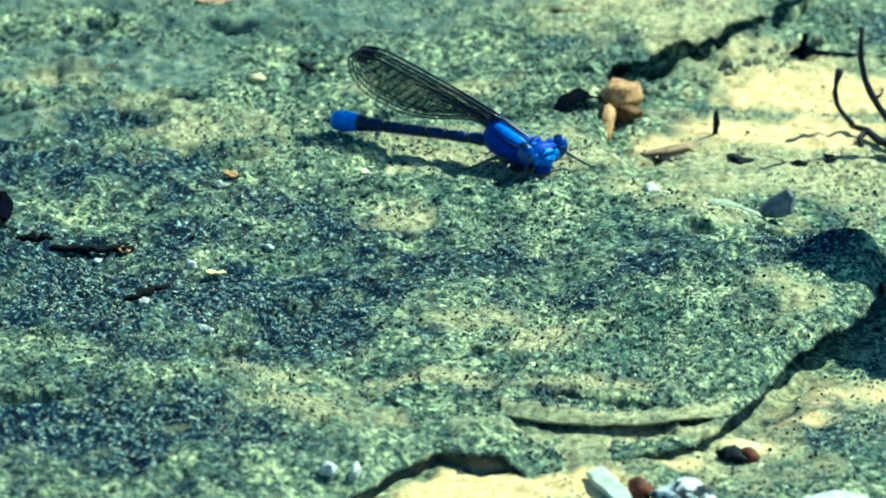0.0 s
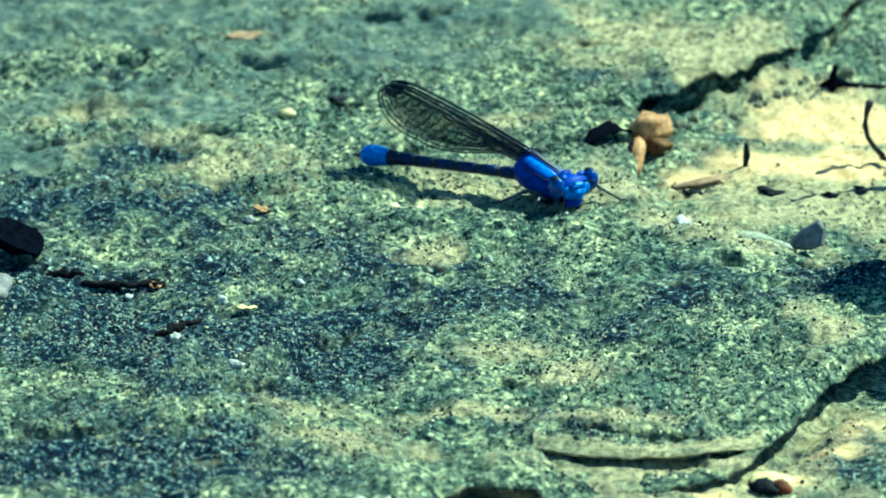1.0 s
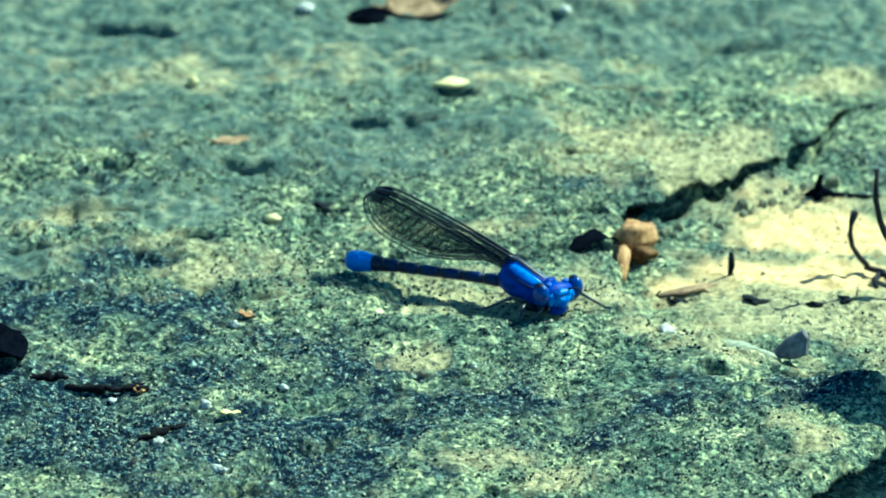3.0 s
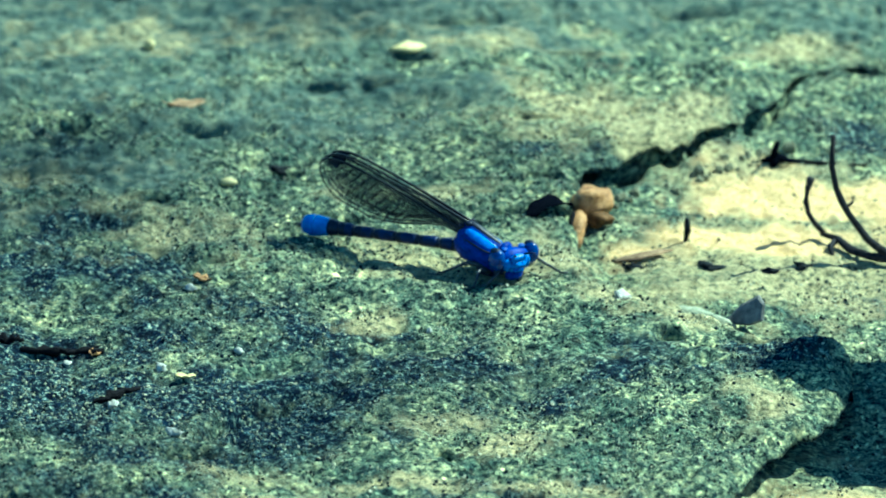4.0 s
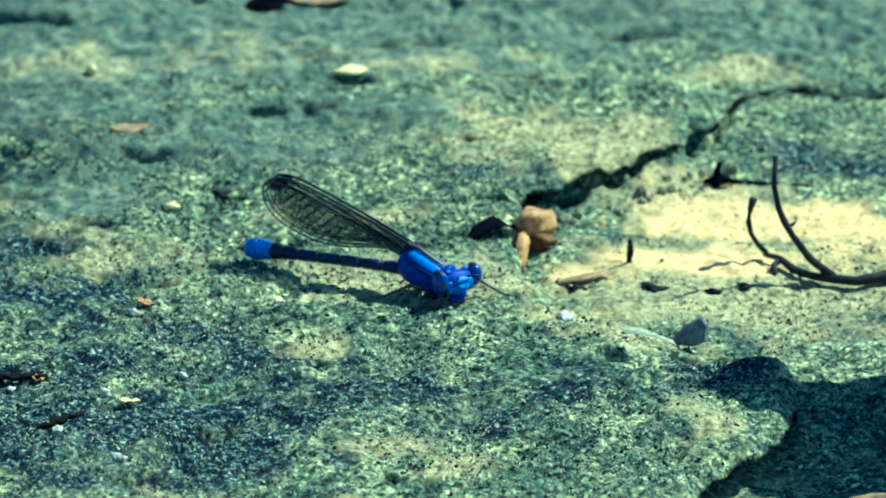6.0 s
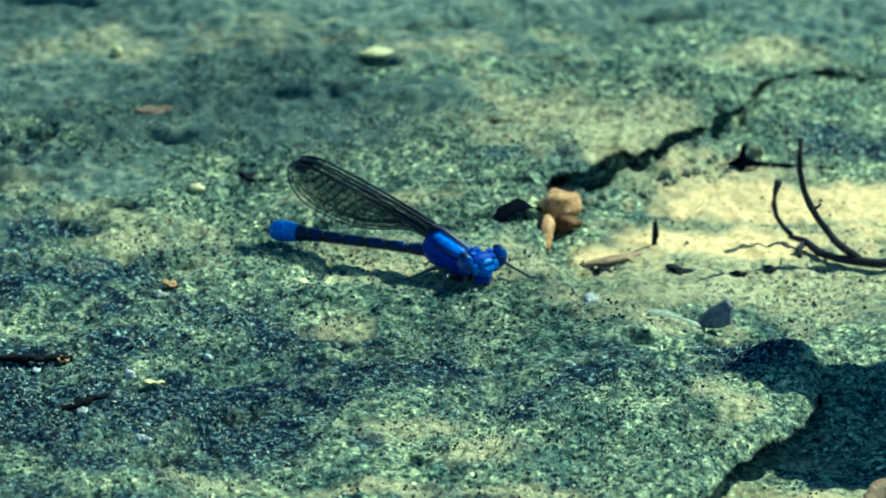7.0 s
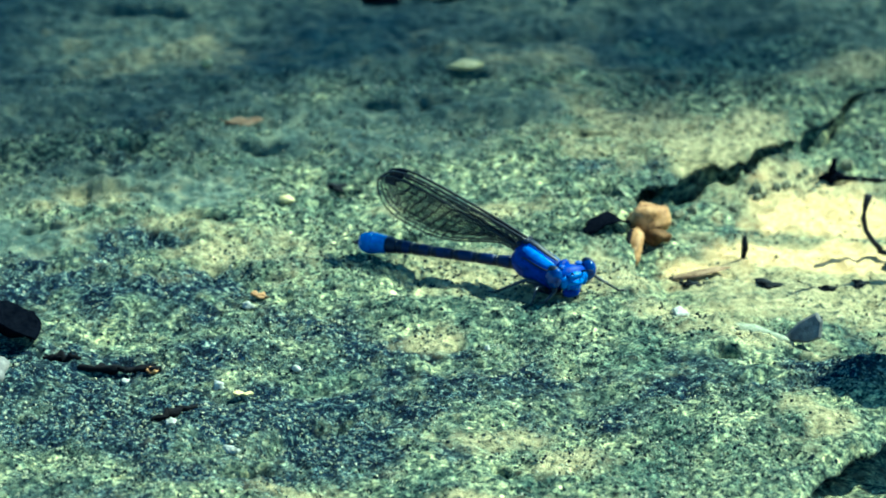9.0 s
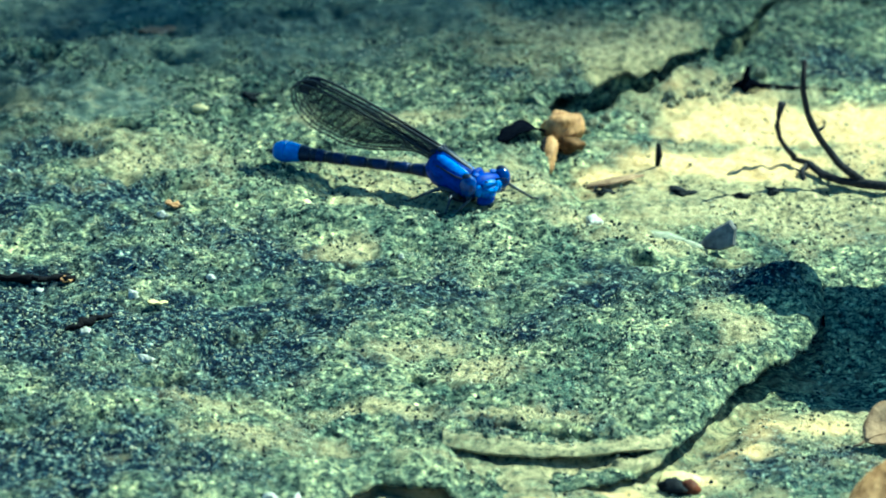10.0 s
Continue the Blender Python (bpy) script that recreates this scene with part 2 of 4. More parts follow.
# splits and holes in the slab: x, y, half-length, half-width, turn in degrees, depth
FRONT_CUTS = [(-21, -60, 8, 1.6, 46, 3.4), (-12, -50, 5, 1.3, 30, 2.6), (15.6, -83.6, 2.6, 0.9, -12, 3.6), (23.6, -85.8, 5.8, 0.75, -3, 3.4), (50, -32.8, 6, 1.6, -8, 2.6), (5.6, -69.5, 1, 1.2, 0, 2.6), (-50, -85.4, 6, 1, 8, 3.5), (-27, -72, 3.5, 1.4, 20, 2.6), (40, -42, 4, 1.2, 30, 2), (36.5, -33.5, 1.6, 1.1, 0, 2.6)]
MIDDLE_CUTS = [(-48.8, 35.6, 2.2, 1.8, 0, 2.6), (-17, 21.2, 1.6, 0.9, -4, 3), (-29, 34.6, 3.8, 0.8, -12, 1.8), (-52, 20.5, 8, 1.6, 3, 2.2), (20.5, 21.5, 2.2, 0.9, 20, 3), (15, 8, 2, 0.8, 0, 2.4), (-60, 8, 3, 1, 0, 2.4), (35, 12, 2, 0.8, 0, 2), (-8, 4, 2, 0.8, 10, 2), (-35, 10, 3, 0.8, -8, 2)]
FAR_CUTS = [(-40.1, 45, 2, 2.2, 0, 5), (-45.9, 42.4, 1.2, 1.4, 0, 3.5), (20, 41.4, 2.6, 0.9, 8, 4), (-12, 53, 3, 1, 0, 3.5), (-4, 54.4, 2.6, 1, 5, 3.5), (1.5, 64.4, 3, 1, -8, 3), (9, 82, 6, 1.6, 10, 3), (-50, 92, 8, 2, -6, 3.5), (25, 70, 5, 1.2, 6, 2.4), (-30, 112, 8, 2.4, 8, 4), (46, 88, 6, 2, 0, 3)]


def cuts(x, y):
    z = np.zeros(np.shape(x))
    for cx, cy, a, b, turn, deep in FRONT_CUTS + MIDDLE_CUTS + FAR_CUTS:
        c, s = math.cos(radians(turn)), math.sin(radians(turn))
        u, v = ((x - cx) * c + (y - cy) * s) / a, ((y - cy) * c - (x - cx) * s) / b
        z = z + deep * np.exp(-np.abs(u) ** 3 - np.abs(v + 0.35 * np.sin(2.2 * u + cx)) ** 3)
    return z


LIP = [(8, -87.4), (10.9, -88.7), (14, -90.2), (21, -91.5), (26.8, -91.1), (31, -90.2), (35.5, -88.8), (39.2, -86.2), (41.6, -82.4), (44, -77)]


def lip_line(x):
    """The front edge of the split plate."""
    return np.interp(x, [p[0] for p in LIP], [p[1] for p in LIP]) + 0.3 * wave(x, 0 * x, 5, 8) + 0.08 * wave(x, 0 * x, 1.8, 9)


def slab_top(x, y, rim, split=True):
    x, y = np.asarray(x, float), np.asarray(y, float)
    calm = 1 - bump_at(x, y, 5, -14, 26, 22)
    far = np.clip(np.hypot(x, y) / 250, 0, 1)
    z = calm * (1.5 * wave(x, y, 38, 1) + 0.9 * wave(x, y, 15, 2)) + 0.45 * wave(x, y, 6, 3)
    z = z + 0.55 * wave((0.94 * x + 0.34 * y) * 0.22, 0.94 * y - 0.34 * x, 3.2, 16)
    z = z + 0.42 * wave(x, y, 2.6, 4) + 0.34 * wave(x, y, 1.15, 5) - pits(x, y, 7) - cuts(x, y) + far * 10 * wave(x, y, 160, 6)
    z = z + 2.2 * bump_at(x, y, -40, 38, 30, 5) - 1.8 * bump_at(x, y, -40, 47, 34, 5) - 1.2 * bump_at(x, y, -5, 48, 12, 3)
    z = z + 5.0 * bump_at(x, y, 30, 112, 22, 14) + 4.0 * bump_at(x, y, -45, 118, 18, 12) - 1.5 * bump_at(x, y, -10, 80, 50, 14)
    z = z + 1.4 * bump_at(x, y, 4, -19.5, 14, 4.5) - 0.5 * bump_at(x, y, -3, -7, 9, 4)
    z = z + 1.2 * bump_at(x, y, 56, -38, 6, 8) - 1.0 * bump_at(x, y, 48, -36, 6, 5)
    # under the split plate near the front the rock falls away and lies lower before it
    if split:
        lip = lip_line(x)
        held = np.clip((x - 9) / 3, 0, 1) * np.clip((38 - x) / 5, 0, 1)
        z = z - held * np.clip((lip + 2.4 - y) / 0.8, 0, 1) * (1.2 + 0.8 * np.clip((31 - x) / 6, 0, 1) + 0.8 * np.exp(-(np.clip(lip - y, 0, 50) / 1.6) ** 2))
    return z - 1.6 * np.exp(-np.maximum(rim, 0) / 1.6) - 2.0 * bump_at(x, y, 26, 2, 10, 22) * np.exp(-np.maximum(rim, 0) / 8)


def low_top(x, y):
    x, y = np.asarray(x, float), np.asarray(y, float)
    z = -4.4 - 4.5 * bump_at(x, y, 64, -50, 18, 17) + 0.8 * wave(x, y, 22, 21) + 0.4 * wave(x, y, 7, 22)
    z = z + 0.34 * wave(x, y, 2.6, 23) + 0.3 * wave(x, y, 1.15, 24) - 0.7 * pits(x, y, 27) - 1.2 * bump_at(x, y, 55, 22, 18, 9)
    z = z + 1.4 * np.clip((y - 40) / 25, 0, 1) + 1.8 * np.clip((-y - 78) / 10, 0, 1) * np.clip((42 - x) / 16, 0, 1) + 0.9 * np.clip((-y - 78) / 10, 0, 1) - 25 * np.clip((np.hypot(x, y) - 400) / 2000, 0, 1)
    r = np.abs(inside_by(x, y))
    z = z + (0.8 + 2.0 * np.clip((y - 30) / 8, 0, 1)) * np.clip((y - 18) / 8, 0, 1) * np.clip((55 - x) / 6, 0, 1) * np.exp(-(r / 8) ** 2)
    return z - np.clip((y - 12) / 10, 0, 1) * (5.5 * np.clip((48 - x) / 8, 0, 1) * np.exp(-(r / 1.15) ** 2) + 4.0 * np.exp(-(r / 0.9) ** 2)) - np.clip((-y - 60) / 10, 0, 1) * (0.5 + 1.7 * np.clip((x - 32) / 10, 0, 1)) * np.exp(-(r / 3.0) ** 2)


def height(x, y):
    """The rock's height at a plan point, in millimetres."""
    r = float(inside_by(np.array([x]), np.array([y]))[0])
    return float(slab_top(np.array([x]), np.array([y]), np.array([r]))[0]) if r > 0 else float(low_top(x, y))


def spread(lo, hi, step, reach, growth=1.35):
    """Even steps from lo to hi, then growing ones out to the reach."""
    core = list(np.arange(lo, hi + step / 2, step))
    s = step
    while core[-1] < reach:
        s *= growth
        core.append(core[-1] + s)
    s = step
    while core[0] > -reach:
        s *= growth
        core.insert(0, core[0] - s)
    return np.array(core)


def grid_mesh(name, x, y, z, keep=None):
    """A sheet over the plan points x, y (2D arrays, millimetres); keep says which points stay."""
    ny, nx = x.shape
    idx = np.arange(nx * ny).reshape(ny, nx)
    quads = np.stack([idx[:-1, :-1], idx[:-1, 1:], idx[1:, 1:], idx[1:, :-1]], -1).reshape(-1, 4)
    if keep is not None:
        quads = quads[keep.ravel()[quads].all(1)]
    used = np.unique(quads)
    back = np.full(nx * ny, -1)
    back[used] = np.arange(len(used))
    pts = np.stack([x.ravel(), y.ravel(), z.ravel()], -1)[used]
    return pts, back[quads], used


def mesh_from(name, pts, faces, smooth=True):
    me = bpy.data.meshes.new(name)
    faces = np.asarray(faces, np.int32)
    k = faces.shape[1]
    me.vertices.add(len(pts))
    me.vertices.foreach_set("co", (np.asarray(pts, np.float32) * MM).ravel())
    me.loops.add(faces.size)
    me.loops.foreach_set("vertex_index", faces.ravel())
    me.polygons.add(len(faces))
    me.polygons.foreach_set("loop_start", np.arange(0, faces.size, k, dtype=np.int32))
    me.polygons.foreach_set("use_smooth", np.full(len(faces), smooth))
    me.update(calc_edges=True)
    me.validate()
    return me


def carry(me, name, values):
    a = me.attributes.new(name, "FLOAT", "POINT")
    a.data.foreach_set("value", np.asarray(values, np.float32))


def blobs(x, y, spots, ragged, seed):
    v = np.zeros(x.shape)
    for cx, cy, rx, ry, s in spots:
        v = np.maximum(v, s * bump_at(x, y, cx, cy, rx, ry))
    return np.clip((v + ragged * (wave(x, y, 5, seed) + 0.6 * wave(x, y, 1.8, seed + 1)) - 0.3) * 2.2, 0, 1)


FRONT_MOSS = [(-6, -32, 14, 5, 1), (-34, -56, 28, 18, 1), (6, -43, 24, 8, 0.75), (34, -42, 16, 9, 0.75), (52, -38, 9, 9, 1), (-46, -94, 30, 16, 1), (10, -82, 22, 6, 0.6), (-15, -70, 16, 6, 0.6), (-54, -48, 28, 22, 1), (-24, -72, 22, 12, 0.8), (-10, -48, 18, 9, 0.9), (-16, -60, 18, 12, 0.9), (-28, -36, 20, 8, 0.8), (16, -54, 16, 6, 0.7)]
BACK_MOSS = [(-20, -25, 14, 7, 1), (-47, 30, 16, 6, 0.7), (-12, 84, 60, 20, 0.5), (-60, 60, 30, 20, 0.5), (-40, 44, 16, 4, 0.8), (20, 30, 14, 5, 0.5), (-10, 36, 24, 6, 0.6), (-40, -22, 20, 8, 0.8), (-62, -8, 22, 14, 0.9), (-44, -12, 20, 12, 0.85), (-30, -8, 10, 5, 0.6), (-50, 4, 20, 6, 0.6)]
FRONT_PALE = [(-3.5, -28.5, 4, 5, 1), (6, -60, 8, 3.5, 0.75), (13.5, -66.5, 5, 4.5, 1), (1, -79, 9, 2.6, 0.9), (-16, -86, 6, 3.2, 0.9), (-10, -88, 12, 6, 0.8), (24, -91, 15, 1.8, 1.5), (22, -81, 14, 3, 0.65), (42, -26, 12, 6, 0.8), (48, -54, 6, 6, 0.8), (-20, -78, 8, 4, 0.7)]
# the broad spot at (-30, 76) paints distance haze on the far rock
BACK_PALE = [(34, -18, 13, 6, 0.9), (43, 44, 9, 9, 1.1), (36, 36, 10, 7, 1.2), (-40, 8, 20, 9, 0.45), (-52, 20, 14, 6, 0.7), (12, -8, 22, 10, 0.85), (60, 74, 12, 6, 0.9), (30, 114, 22, 12, 0.6), (28, 46, 16, 12, 1), (-28, -2, 16, 8, 0.7), (0, 14, 16, 6, 0.6), (-30, 76, 40, 12, 0.6), (20, 72, 24, 10, 0.5)]
FILM = [(-46, 22, 24, 12, .95), (-22, 38, 28, 9, .85), (-60, 6, 16, 9, .8), (-40, 100, 60, 40, 1.5), (-10, 52, 40, 12, .8), (-50, 56, 30, 16, .9), (20, 110, 50, 34, 1.4), (10, 76, 30, 14, 1.0), (70, 100, 30, 26, 1.3), (-70, 60, 30, 20, .9)]
SAND = [(60, 24, 20, 6.5, 1.4), (50, 9, 18, 7, 1.0), (75, 18, 12, 12, .8), (33, 4, 6, 6, .8), (0, -104, 13, 9, 1.7), (15, -102, 10, 5, 1.1), (48, -82, 8, 3, .6), (40, -90.5, 4, 2.5, .9), (30, -97, 6, 2, .9), (58, -72, 12, 7, .5), (50, 36, 14, 5, .5)]


def slab_layer(name, out_by, top, drop, tuck, step):
    """One stratum of the rock: a sheet that ends at the rim, with a ragged edge that tucks in below."""
    gx, gy = spread(-86, 108, step, 2400), spread(-128, 178, step, 2400)
    x, y = np.meshgrid(gx, gy)
    rim = inside_by(x, y)
    edge = rim + out_by(x, y)
    # points next to the edge move on to it
    ex = np.gradient(edge, axis=1) / np.maximum(np.gradient(x, axis=1), 1e-6)
    ey = np.gradient(edge, axis=0) / np.maximum(np.gradient(y, axis=0), 1e-6)
    n = np.maximum(np.hypot(ex, ey), 0.4)
    ex, ey = ex / n, ey / n
    snap = (np.abs(edge) < 0.75 * step) & (np.hypot(x, y) < 200)
    x = np.where(snap, x - ex * edge, x)
    y = np.where(snap, y - ey * edge, y)
    keep = (edge > 0) | snap
    z = top(x, y, edge)
    pts, quads, used = grid_mesh(name, x, y, z, keep)
    ex, ey = ex.ravel()[used], ey.ravel()[used]
    # the rim's edges are those of one face only
    e = np.concatenate([quads[:, [0, 1]], quads[:, [1, 2]], quads[:, [2, 3]], quads[:, [3, 0]]])
    key = np.sort(e, 1)
    code = key[:, 0].astype(np.int64) * (len(pts) + 1) + key[:, 1]
    _, first, count = np.unique(code, return_index=True, return_counts=True)
    rim_e = e[first[count == 1]]
    rim_v = np.unique(rim_e)
    place = np.full(len(pts), -1)
    place[rim_v] = np.arange(len(rim_v))
    all_pts, all_faces, last = [pts], [quads], rim_v
    total = wall_from = len(pts)
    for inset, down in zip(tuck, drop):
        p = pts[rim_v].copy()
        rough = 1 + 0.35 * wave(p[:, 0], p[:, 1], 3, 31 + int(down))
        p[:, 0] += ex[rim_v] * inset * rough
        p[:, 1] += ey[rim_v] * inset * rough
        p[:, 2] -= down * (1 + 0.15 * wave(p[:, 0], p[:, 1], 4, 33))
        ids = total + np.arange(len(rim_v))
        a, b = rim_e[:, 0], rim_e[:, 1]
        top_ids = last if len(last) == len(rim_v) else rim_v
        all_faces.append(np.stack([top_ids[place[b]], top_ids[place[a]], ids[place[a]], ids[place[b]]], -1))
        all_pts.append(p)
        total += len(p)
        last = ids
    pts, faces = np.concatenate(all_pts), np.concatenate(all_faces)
    me = mesh_from(name, pts, faces)
    px, py = pts[:, 0], pts[:, 1]
    moss_and_shade = blobs(px, py, FRONT_MOSS + BACK_MOSS, 0.35, 41)
    # shade below the rim is painted in: every wall point gets the dark tone
    moss_and_shade[wall_from:] = 1.0
    carry(me, "moss_and_shade", moss_and_shade)
    pale = blobs(px, py, FRONT_PALE + BACK_PALE, 0.3, 51)
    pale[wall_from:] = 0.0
    carry(me, "pale", pale)
    film = 0.88 * blobs(px, py, FILM, 0.25, 55)
    film[wall_from:] = 0.0
    carry(me, "film", film)
    carry(me, "sand", np.zeros(len(pts)))
    me.materials.append(ROCK)
    return me


slab = tagged(new("rock_slab", slab_layer("rock_slab", lambda x, y: 0 * x, slab_top, (0.5, 1.0, 1.5, 14.0), (-0.1, 1.3, 6.0, 12.0), 0.36)), "weathered grey-green rock slab with mossy patches, pale lichen and rim walls painted dark", "rock", kind="structure")


def split_plate():
    """A thin plate of the slab that stands out over a gap: top, rounded lip and underside."""
    xs = np.linspace(9, 38, 130)
    lip = lip_line(xs)
    rows = []
    taper = np.clip((xs - 8.6) / 2, 0.1, 1) * np.clip((38.4 - xs) / 5, 0.05, 1)
    for back, rise in ((4.6, -0.4), (3.8, -0.05), (3.0, 0.06), (2.2, 0.06), (1.4, -0.06), (0.7, -0.26), (0.15, -0.5), (0.0, -0.6), (0.0, -0.8), (0.2, -0.95), (0.8, -1.0), (3.0, -1.1)):
        y = lip + back
        z = slab_top(xs, y, inside_by(xs, y), split=False)
        if back < 3.5:
            z = np.convolve(np.pad(z, 12, mode="edge"), np.full(25, 0.04), mode="valid")
        z = z + rise * taper + 0.05 * wave(xs, y, 0.9, 93)
        rows.append(np.stack([xs, y, z], -1))
    pts = np.concatenate(rows)
    n, k = len(xs), len(rows)
    idx = np.arange(n * k).reshape(k, n)
    faces = np.stack([idx[:-1, :-1], idx[1:, :-1], idx[1:, 1:], idx[:-1, 1:]], -1).reshape(-1, 4)
    me = mesh_from("rock_plate", pts, faces)
    carry(me, "moss_and_shade", 0.9 * np.clip(wave(pts[:, 0], pts[:, 1], 2.2, 94) * 1.6 - 0.2, 0, 1))
    carry(me, "pale", np.clip(0.8 + 0.5 * wave(pts[:, 0], pts[:, 1], 4.0, 95), 0, 1))
    carry(me, "film", np.zeros(len(pts)))
    carry(me, "sand", np.zeros(len(pts)))
    me.materials.append(ROCK)
    return tagged(new("rock_plate", me), "thin pale split plate of rock near the slab's front edge", "rock", kind="structure")


split_plate()


def low_ground():
    gx, gy = spread(-22, 112, 0.55, 60000, 1.4), spread(-132, 74, 0.55, 60000, 1.4)
    x, y = np.meshgrid(gx, gy)
    pts, quads, used = grid_mesh("ground", x, y, low_top(x, y))
    me = mesh_from("ground", pts, quads)
    px, py = pts[:, 0], pts[:, 1]
    carry(me, "moss_and_shade", blobs(px, py, [(70, -12, 18, 8, .6), (76, 44, 16, 8, .7), (62, -86, 16, 8, .5), (54, -80, 18, 12, .75), (44, -98, 14, 6, .6)], 0.35, 71))
    carry(me, "pale", blobs(px, py, [(60, 0, 32, 16, 1.15), (52, 30, 16, 8, .9), (60, -72, 26, 20, .6), (30, -92, 24, 10, .7)], 0.3, 81))
    carry(me, "film", 0 * px)
    carry(me, "sand", blobs(px, py, SAND, 0.25, 91) * (1 - np.exp(-(inside_by(px, py) / np.where(py < -60, 1.2, 3.2)) ** 2)))
    me.materials.append(ROCK)
    return tagged(new("ground", me), "sandy hollow and gritty rock floor below the slab", "ground", kind="structure")


low_ground()

# ---- things ----
def part(name, bm, mat, parent=None, label=""):
    """Links a bmesh (millimetres) as one mesh object, under a thing where one is given."""
    bmesh.ops.scale(bm, vec=(MM, MM, MM), verts=bm.verts)
    bmesh.ops.recalc_face_normals(bm, faces=bm.faces)
    me = bpy.data.meshes.new(name)
    bm.to_mesh(me)
    bm.free()
    for p in me.polygons:
        p.use_smooth = True
    me.materials.append(mat)
    ob = new(name, me)
    ob.parent = parent
    return tagged(ob, label)


def tube(points, radii, sides=8, bm=None, flat=1.0, rough=0.0, seed=0):
    """A round rod through the points, with a radius at each; flat squeezes it upright."""
    bm = bm or bmesh.new()
    pts = [Vector(p) for p in points]
    rings = []
    for i, (p, r) in enumerate(zip(pts, radii)):
        along = (pts[min(i + 1, len(pts) - 1)] - pts[max(i - 1, 0)]).normalized()
        side = along.cross(Vector((0, 0, 1)))
        side = side.normalized() if side.length > 0.05 else Vector((1, 0, 0))
        up = side.cross(along).normalized()
        ring = []
        for k in range(sides):
            a = 2 * math.pi * k / sides
            q = r * (1 + rough * noise.noise(Vector((i * 0.9, k * 1.3, seed))))
            ring.append(bm.verts.new(p + side * math.cos(a) * q + up * math.sin(a) * q * flat))
        rings.append(ring)
    for a, b in zip(rings, rings[1:]):
        for k in range(sides):
            bm.faces.new((a[k], a[(k + 1) % sides], b[(k + 1) % sides], b[k]))
    bm.faces.new(rings[0][::-1])
    bm.faces.new(rings[-1])
    return bm


def lump(size, rough=0.25, seed=0, detail=2, bm=None, at=(0, 0, 0), turn=None):
    """A rounded, uneven stone or bead of that size along x, y and z."""
    own = bmesh.new()
    bmesh.ops.create_icosphere(own, subdivisions=detail, radius=1.0)
    for v in own.verts:
        k = 1 + rough * noise.noise(v.co * 1.3 + Vector((seed * 3.1, seed * 1.7, seed)))
        k += rough * 0.4 * noise.noise(v.co * 3.1 + Vector((seed, 5, seed)))
        v.co = Vector((v.co.x * size[0], v.co.y * size[1], v.co.z * size[2])) * k
    if turn:
        bmesh.ops.transform(own, matrix=turn, verts=own.verts)
    bmesh.ops.translate(own, vec=at, verts=own.verts)
    return own


def flake(outline, thick, seed=0, bulge=0.15):
    """A broken chip: an angular plate with chipped rims."""
    bm = bmesh.new()
    n = len(outline)
    c = Vector((sum(p[0] for p in outline) / n, sum(p[1] for p in outline) / n, 0))
    rings = []
    for z, s in ((-0.5, 0.82), (-0.2, 1.0), (0.2, 0.97), (0.5, 0.8), (0.5 + bulge, 0.4)):
        ring = []
        for i, p in enumerate(outline):
            j = 0.12 * noise.noise(Vector((i * 2.3, z * 3, seed)))
            q = c + (Vector((p[0], p[1], 0)) - c) * (s + j)
            ring.append(bm.verts.new((q.x, q.y, z * thick * (1 + 0.4 * noise.noise(Vector((i * 1.7, z, seed + 5)))))))
        rings.append(ring)
    for a, b in zip(rings, rings[1:]):
        for k in range(n):
            bm.faces.new((a[k], a[(k + 1) % n], b[(k + 1) % n], b[k]))
    bm.faces.new(rings[0][::-1])
    bm.faces.new(rings[-1])
    return bm


def blade(length, width, curl, cup, thick=0.12, tip=0.8, wrinkle=0.0, seed=0, n=14, m=6):
    """A dry leaf lying along x: curl bends it lengthwise (degrees), cup folds it along the midrib; it has a thickness."""
    bm = bmesh.new()
    sheets = []
    for side in (0.5, -0.5):
        rows = []
        for i in range(n + 1):
            t = i / n
            w = width * (math.sin(math.pi * min(t ** tip, 1)) ** 0.7 + 0.03)
            a = radians(curl) * (t - 0.5)
            r = length / max(abs(radians(curl)), 1e-3) * (1 if curl >= 0 else -1)
            row = []
            for j in range(m + 1):
                s = 2 * j / m - 1
                x, z = r * math.sin(a), r * (1 - math.cos(a))
                z += cup * abs(s) ** 1.5 * w * 0.5 + side * thick
                z += wrinkle * noise.noise(Vector((t * 4, s * 2.2, seed)))
                y = s * w * 0.5 + 0.15 * wrinkle * noise.noise(Vector((t * 6, s, seed + 7)))
                row.append(bm.verts.new((x, y, z)))
            rows.append(row)
        sheets.append(rows)
    for rows in sheets:
        for i in range(n):
            for j in range(m):
                bm.faces.new((rows[i][j], rows[i + 1][j], rows[i + 1][j + 1], rows[i][j + 1]))
    a, b = sheets
    rim = [(i, 0) for i in range(n + 1)] + [(n, j) for j in range(1, m + 1)] + [(i, m) for i in range(n - 1, -1, -1)] + [(0, j) for j in range(m - 1, 0, -1)]
    for (i, j), (k, l) in zip(rim, rim[1:] + rim[:1]):
        bm.faces.new((a[i][j], a[k][l], b[k][l], b[i][j]))
    return bm


def on_rock(ob, x, y, lift=0.0, rx=0, ry=0, rz=0):
    """Sets a thing down on the rock at a plan point."""
    ob.matrix_basis = pose(x * MM, y * MM, (height(x, y) + lift) * MM, rx, ry, rz)
    return ob


BROKEN = ("rock_flake", "stone_chip", "pale_splinter", "rock_crumb", "stone_shard")


